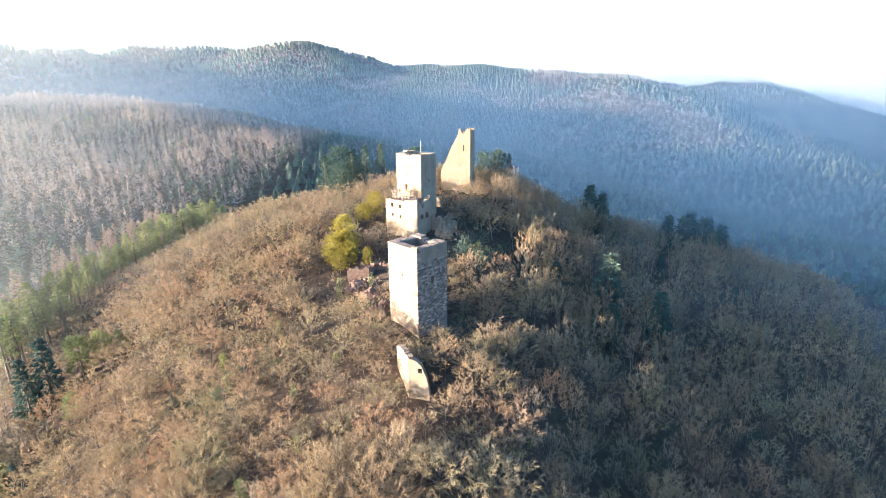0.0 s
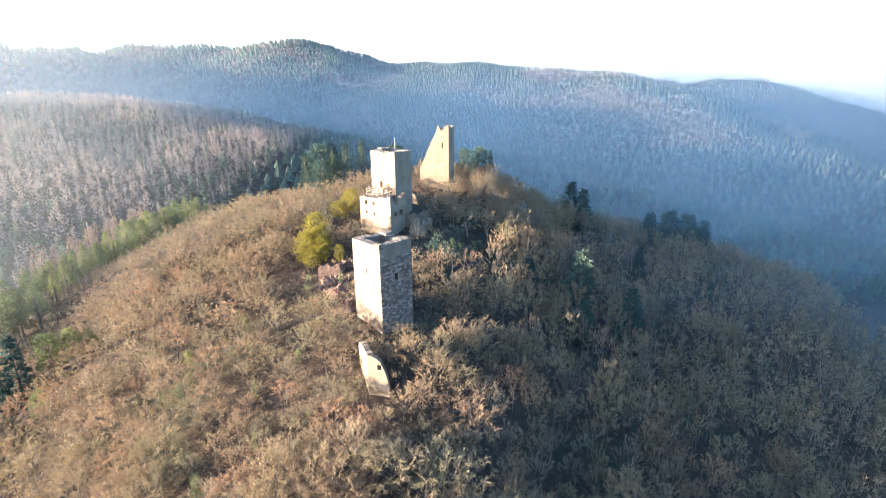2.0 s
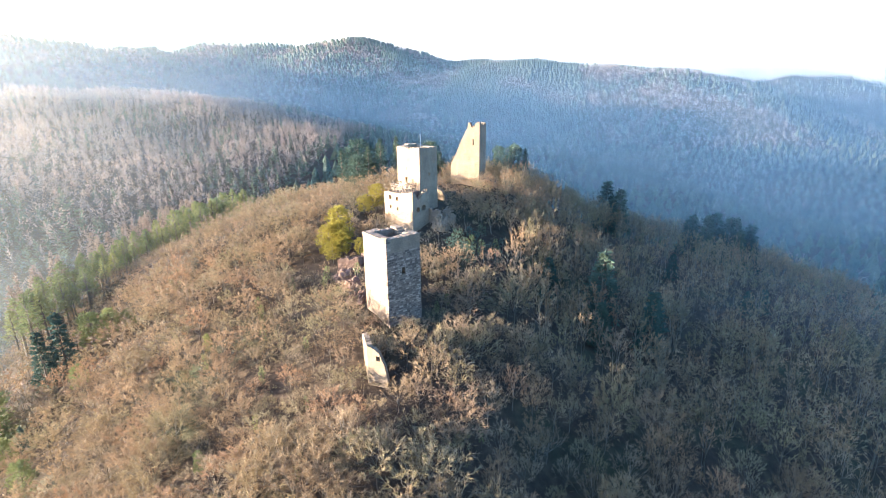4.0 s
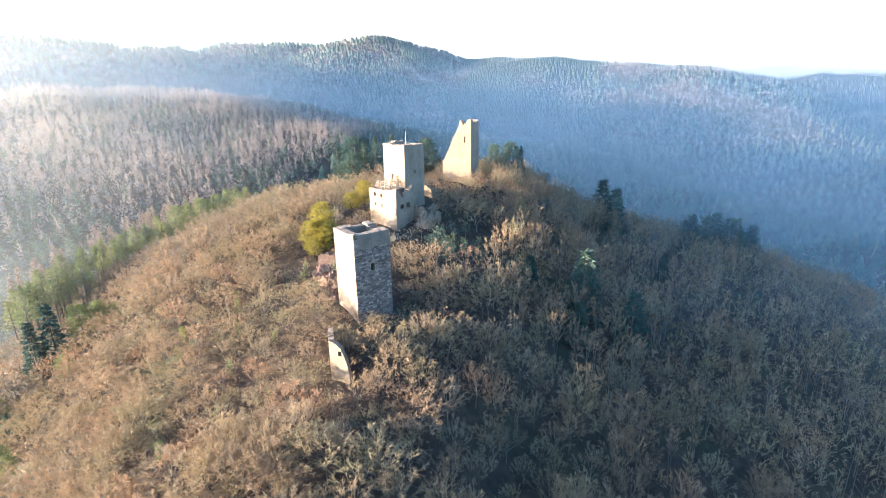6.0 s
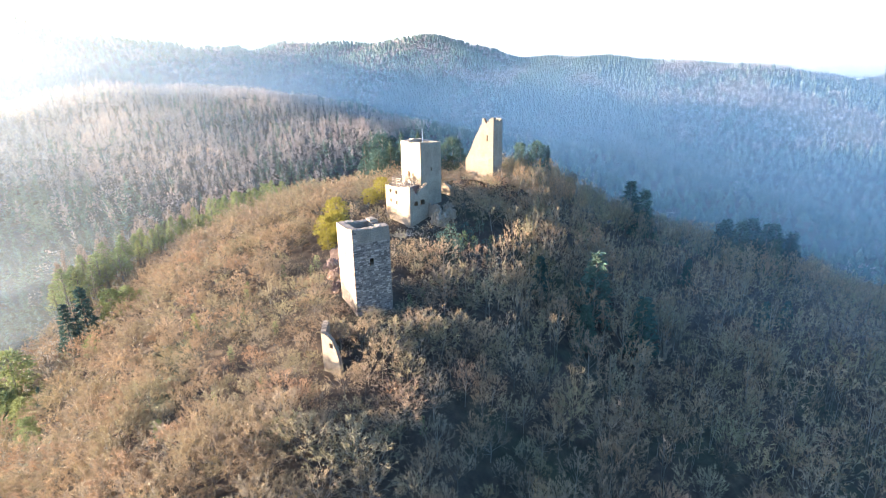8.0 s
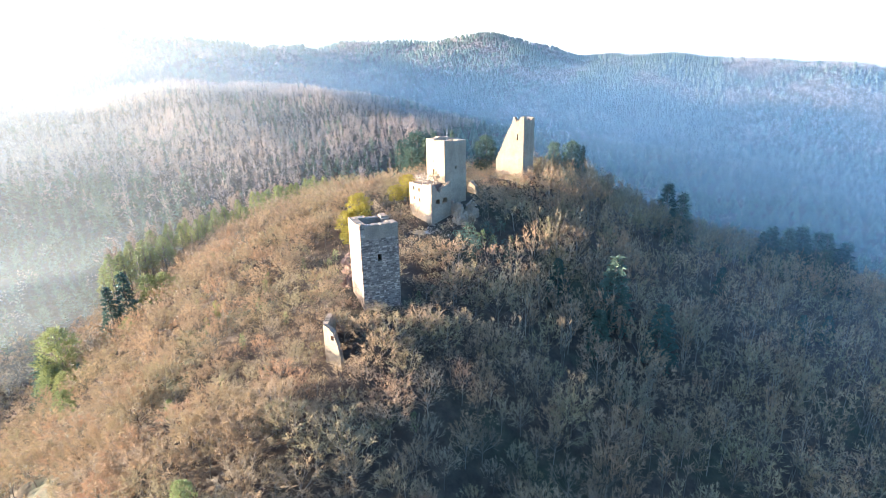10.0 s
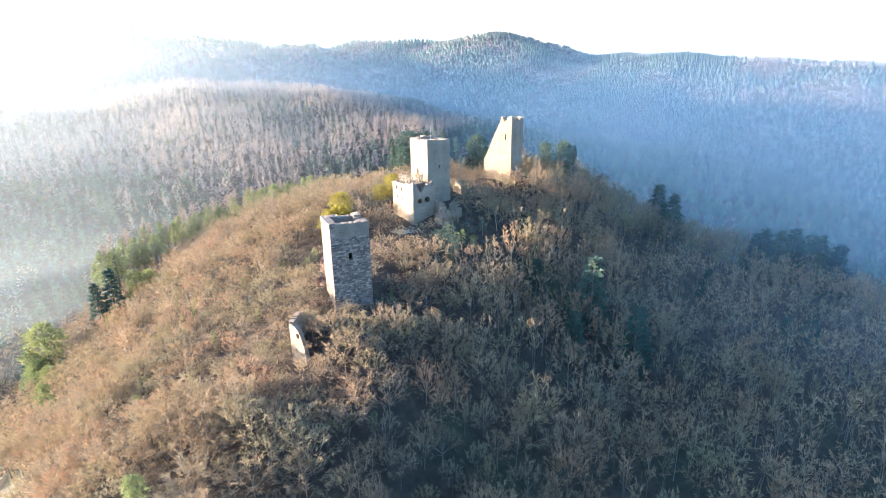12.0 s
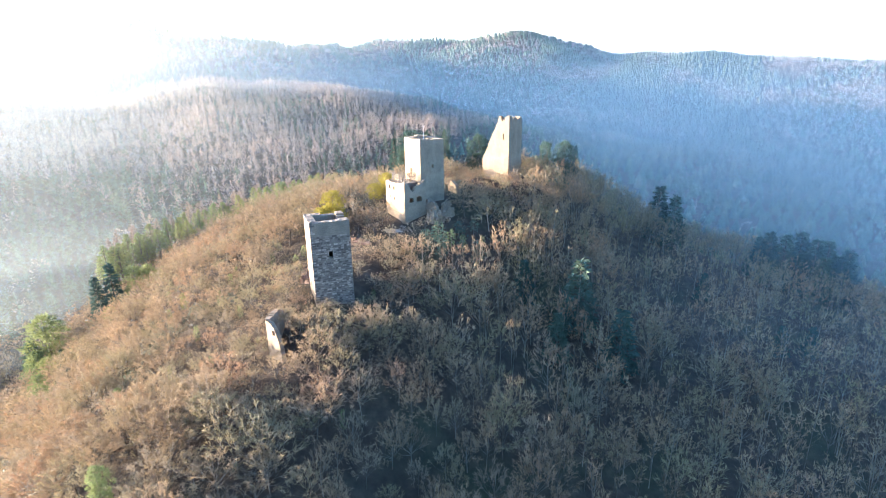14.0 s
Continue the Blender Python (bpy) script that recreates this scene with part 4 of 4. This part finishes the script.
# leafless young trees close by the keep
for k, (x, y, tall) in enumerate(((-5.5, 149, 8.0), (-2.5, 153, 7.0), (-3.5, 145, 6.5), (-8.5, 153, 7.0), (0.5, 149, 7.5), (21, 212, 11.0), (25, 207, 11.5))):
    t = thing("tree", Matrix.LocRotScale((x, y, ground_z(x, y)), Euler((0, 0, x)), (tall * 1.3, tall * 1.3, tall)), "rounded leafless young tree growing beside the ruins", "tree", "young trees by the ruins")
    for name, me in zip(("trunk", "crown"), tree_meshes[k % 7]):
        new(name, me).parent = t

# bare bushes growing on the terrace and the wall heads
for x, y, z, tall in ((-17.5, 184.2, 22.8, 4.6), (-19.6, 184.6, 22.8, 3.6), (-16.2, 181.8, 22.8, 3.4), (-31.0, 155.0, 7.0, 2.6)):
    t = thing("bush", Matrix.LocRotScale((x, y, z), Euler((0, 0, x)), (tall, tall, tall)), "bare brown bush growing on top of a ruined wall", "bush", "bushes on the walls")
    for name, me in zip(("stem", "crown"), tree_meshes[int(tall * 10) % 7]):
        new(name, me).parent = t

# evergreens, one by one
pines = [needle_tree(rng, 75, 44, "pine") for k in range(4)]
spruces = [needle_tree(rng, 90, 20, "spruce", 1.4) for k in range(3)]
belt_cones = [needle_tree(rng, 66, 15, "fir") for k in range(5)]
bare_larches = [needle_tree(rng, 60, 9, "fir", 0.8) for k in range(4)]
firs = [needle_tree(rng, 70, 22, "fir") for k in range(3)]
small_pines = [needle_tree(rng, 40, 14, "pine", 2.0) for k in range(3)]


def evergreen_meshes(sources, mat):
    return [(mesh_from("trunk", *a, [BARK]), mesh_from("crown", *b, [mat])) for a, b in sources]


def evergreen(x, y, top, tall, meshes, name, wide, label, group):
    z = ground_z(x, y)
    tall = max(tall, top - z) if top is not None else tall
    ob = thing(name, Matrix.LocRotScale((x, y, z), Euler((0, 0, rng.uniform(0, 6))), (tall * wide, tall * wide, tall)), label, "tree", group)
    for kind, me in zip(("trunk", "crown"), meshes[rng.integers(0, len(meshes))]):
        new(kind, me).parent = ob


slope_pine = evergreen_meshes(pines, BELT)
yellow_pine = evergreen_meshes(pines, PINE)
dark_pine, dark_spruce, dark_fir = evergreen_meshes(pines, NEEDLE), evergreen_meshes(spruces, NEEDLE), evergreen_meshes(firs, NEEDLE)
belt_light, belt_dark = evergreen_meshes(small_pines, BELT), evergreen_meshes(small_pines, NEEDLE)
belt_cone, larch = evergreen_meshes(belt_cones, BELT), evergreen_meshes(bare_larches, LARCH)
for x, y, top, wide in YELLOW:
    evergreen(x, y, top, 7, yellow_pine, "pine_tree", wide, "sunlit yellow-green pine beside the castle ruins", "yellow-green pines")
for x, y, top, wide in RIDGE_PINES:
    evergreen(x, y, top, 10, dark_pine if rng.random() < 0.4 or 5 < x < 20 else dark_fir, "pine_tree", wide * (1.0 if x < 5 else 0.95), "dark green pine on the ridge behind the ruins", "dark pines on the ridge")
for x, y, top in SHADE_SPRUCES:
    evergreen(x, y, top, 11, dark_spruce, "spruce_tree", 1.25, "dark spruce among leafless trees on the shaded slope", "dark spruces of the shaded slope")
for x, y, top, wide, light in SLOPE_PINES:
    evergreen(x, y, top, 7, slope_pine if light else dark_spruce, "pine_tree", wide, "green pine standing among brown leafless trees", "pines of the sunny slope")
for x, y, tall, wide in ((-52, 132, 6.5, 0.5), (-48, 126, 7, 0.45), (-44, 118, 6, 0.5), (-56, 110, 7, 0.4), (-38, 104, 6, 0.45), (-30, 112, 5, 0.5), (-34, 92, 6, 0.4), (-63, 98, 6.5, 0.45), (-24, 96, 5.5, 0.4), (-46, 142, 6, 0.5), (-72, 122, 6, 0.5), (-20, 80, 6, 0.4), (4, 84, 6, 0.4),
                         (14, 96, 6.5, 0.4), (-27, 146, 5, 0.6)):
    evergreen(x, y, None, tall, belt_light, "ivy_clad_tree", wide, "bare trunk overgrown with green ivy on the slope", "ivy-clad trunks")
for x, y in UNDERSTOREY:
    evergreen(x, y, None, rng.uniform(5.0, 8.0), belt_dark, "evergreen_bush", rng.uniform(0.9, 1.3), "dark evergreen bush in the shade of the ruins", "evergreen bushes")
for x, y, tall in ((4.5, 170, 7.5), (7.5, 172, 6.5), (12, 178, 6), (-1, 132, 4), (1, 137, 4.5), (-36.5, 146, 5.5), (-35.5, 141, 4.5), (-29.5, 136, 3.0)):
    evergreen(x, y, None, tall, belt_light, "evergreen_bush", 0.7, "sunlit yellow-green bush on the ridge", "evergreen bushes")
BELT_Y, BELT_TOP = [150, 167, 180, 196, 213, 233, 256, 282, 315], [-9, -7, -7, -5.5, -4, -3, -2.5, -4, -6]
for k in range(114):
    f = (k % 38) / 37
    y = 152 + 165 * f + rng.uniform(-3.5, 3.5)
    row = k // 38
    x = -146 - 7 * row + rng.uniform(-4, 4)
    evergreen(x, y, float(np.interp(y, BELT_Y, BELT_TOP)) + rng.uniform(-5, 2.5) - 2 * row, 9, belt_cone, "pine_tree", rng.uniform(1.2, 1.7), "pale green pine in the belt along the far flank", "belt of pines")
for k in range(56):
    y = 165 + 2.5 * k + rng.uniform(-2, 2)
    evergreen(-172 + rng.uniform(-6, 6), y, float(np.interp(y, BELT_Y, BELT_TOP)) + rng.uniform(-8, -2.0), 12, larch, "larch_tree", rng.uniform(0.75, 1.0), "leafless pinkish larch behind the belt of pines", "larches behind the pines")

# woods of the other hills
far_templates = [[cone_tree(rng, 2, 4)] for k in range(5)] + [[fuzzy_crown(rng, 18, 0.32, 0.11)] for k in range(4)] + [[airy_cone(rng, 20)] for k in range(4)] + [[airy_cone(rng, 64, 0.022)] for k in range(5)] + [[fuzzy_crown(rng, 60, 0.26, 0.046)] for k in range(3)]
pts = []
for (x0, x1, y0, y1, step) in ((-700, -150, 230, 700, 8.0), (-760, -700, 230, 760, 12), (-700, -150, 700, 760, 12), (-760, -150, 760, 900, 11), (-150, 250, 305, 900, 14.0), (-1250, -760, 450, 1000, 14.0), (-1000, -760, 30, 450, 13), (-760, -430, 30, 230, 9.5), (-430, -190, 30, 232, 7.5), (-195, 178, -90, 200, 10.0), (-1300, -500, 900, 1800, 13.5), (-500, 760, 900, 1800, 10.6), (250, 900, 400, 900, 14), (560, 1200, 1800, 2560, 22)):
    pts += list(jittered(x0, x1, y0, y1, step))
zs = heights(pts)
places, foot_places = [], []
for (x, y), z in zip(pts, zs):
    hill = -195 < x < 178 and -90 < y < 305
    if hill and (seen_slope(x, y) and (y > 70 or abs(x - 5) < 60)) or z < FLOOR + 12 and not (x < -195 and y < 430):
        continue
    if hill:
        foot_places.append((x, y, z, rng.uniform(8, 12), rng.uniform(1.3, 1.7), rng.uniform(0, 6.28), rng.integers(0, 5), rng.uniform(0, 1)))
        continue
    patch = noise.noise((x * 0.007, y * 0.007, 3)) + 0.25 * rng.normal()
    if x < -170 and y < 760:
        con = patch > (0.55 if z > -18 else 0.05 if z > -45 else -0.3)         # the larch-grown dome
    elif y > 850 and x > -100:
        con = patch > (0.25 if 150 < x < 480 and z > -70 else -0.2 if z > -75 else -0.75)
    elif x > -150:
        con = patch > -0.75                               # the spruce-grown valley
    else:
        con = patch > -0.12
    if x > -430 and y < 235:
        con = rng.random() < 0.9
    larch = not con and rng.random() < 0.6
    dome = -760 < x < -150 and 230 < y < 760
    h = rng.uniform(11, 17) if con else rng.uniform(9, 14)
    if x > -430 and y < 235:
        h, kind = rng.uniform(8, 13), 13 + rng.integers(0, 5) if con else 18 + rng.integers(0, 3)
    elif dome:
        h *= 1.05 if con else 1.2
        kind = 13 + rng.integers(0, 5) if con or larch else 18 + rng.integers(0, 3)
    else:
        kind = rng.integers(0, 5) if con else 9 + rng.integers(0, 4) if larch else 5 + rng.integers(0, 4)
    places.append((x, y, z - 1, h, rng.uniform(1.35, 1.8) if con and dome else rng.uniform(1.0, 1.35) if dome else rng.uniform(1.4, 1.9), rng.uniform(0, 6.28), kind, rng.uniform(0, 0.45) if con else rng.uniform(0.5, 0.99)))
far_wood = scatter("far_wood", far_templates, places, [FAR_WOOD])
foot_wood = scatter("foot_wood", coarse, foot_places, [BARK, TWIG])
tagged(foot_wood, "leafless brown wood at the foot of the castle hill", "trees")
tagged(far_wood, "mixed spruce and leafless woods on the surrounding hills", "trees")

# see-through sheets painted as thin winter haze over the valleys: most lie along the sunlight, a far sunlit one whitens
# the sky
def haze(name, points, material_, low=-190, high=335, rows=6):
    n = len(points) - 1
    v = [(x, y, low + (high - low) * j / rows) for j in range(rows + 1) for x, y in points]
    t = []
    for j in range(rows):
        for i in range(n):
            a = j * (n + 1) + i
            t += [(a, a + 1, a + n + 2), (a, a + n + 2, a + n + 1)]
    ob = new(name, mesh_from(name, v, t, [material_]))
    return tagged(ob, "thin see-through sheet painted as haze and sun glow", "haze", kind="structure")


# tones carry the light: valley blue, dimmer shaded slope, pale towards the sun
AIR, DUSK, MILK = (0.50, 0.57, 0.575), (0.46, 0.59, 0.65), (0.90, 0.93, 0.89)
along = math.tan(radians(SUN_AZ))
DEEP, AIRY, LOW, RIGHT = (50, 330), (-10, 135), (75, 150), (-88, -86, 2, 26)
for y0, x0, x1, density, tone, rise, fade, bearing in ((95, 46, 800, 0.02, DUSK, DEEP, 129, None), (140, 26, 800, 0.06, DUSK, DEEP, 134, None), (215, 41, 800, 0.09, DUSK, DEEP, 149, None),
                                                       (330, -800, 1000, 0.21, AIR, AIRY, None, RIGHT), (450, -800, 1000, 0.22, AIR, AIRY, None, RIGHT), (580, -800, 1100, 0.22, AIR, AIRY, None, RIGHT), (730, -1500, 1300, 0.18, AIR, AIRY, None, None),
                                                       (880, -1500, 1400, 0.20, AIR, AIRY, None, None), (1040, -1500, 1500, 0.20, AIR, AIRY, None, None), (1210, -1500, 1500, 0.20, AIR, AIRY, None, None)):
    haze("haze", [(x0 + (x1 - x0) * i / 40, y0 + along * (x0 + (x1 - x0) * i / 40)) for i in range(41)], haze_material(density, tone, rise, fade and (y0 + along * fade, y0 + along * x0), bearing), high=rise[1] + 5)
# tall far sheet turned to the sun, added to whiten the sky
sky_sheet = [(-2600 + 6100 * i / 60, 3600 - 0.17 * (-2600 + 6100 * i / 60)) for i in range(61)]
haze("haze", sky_sheet, haze_material(0.85, (1.0, 0.99, 0.97), (150, 2400), (3700, 4042)), high=2400)
# low far sheet tilted into the sun, paling the farthest ridges
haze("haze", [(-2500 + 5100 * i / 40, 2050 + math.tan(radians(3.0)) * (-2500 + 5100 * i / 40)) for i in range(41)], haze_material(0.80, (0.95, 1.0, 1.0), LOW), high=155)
# arcs of sheets that paint the milky glow towards the sun
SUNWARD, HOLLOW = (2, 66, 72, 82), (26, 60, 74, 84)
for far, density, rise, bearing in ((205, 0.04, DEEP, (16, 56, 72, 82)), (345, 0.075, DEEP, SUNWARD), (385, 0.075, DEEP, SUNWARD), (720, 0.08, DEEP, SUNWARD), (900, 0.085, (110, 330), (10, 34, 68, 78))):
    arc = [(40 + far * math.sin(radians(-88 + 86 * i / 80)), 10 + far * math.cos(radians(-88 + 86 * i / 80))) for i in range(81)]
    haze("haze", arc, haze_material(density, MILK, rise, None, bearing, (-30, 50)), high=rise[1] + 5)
# dull sheets painted as mist in the hollow below it, the shade put into their grey tone
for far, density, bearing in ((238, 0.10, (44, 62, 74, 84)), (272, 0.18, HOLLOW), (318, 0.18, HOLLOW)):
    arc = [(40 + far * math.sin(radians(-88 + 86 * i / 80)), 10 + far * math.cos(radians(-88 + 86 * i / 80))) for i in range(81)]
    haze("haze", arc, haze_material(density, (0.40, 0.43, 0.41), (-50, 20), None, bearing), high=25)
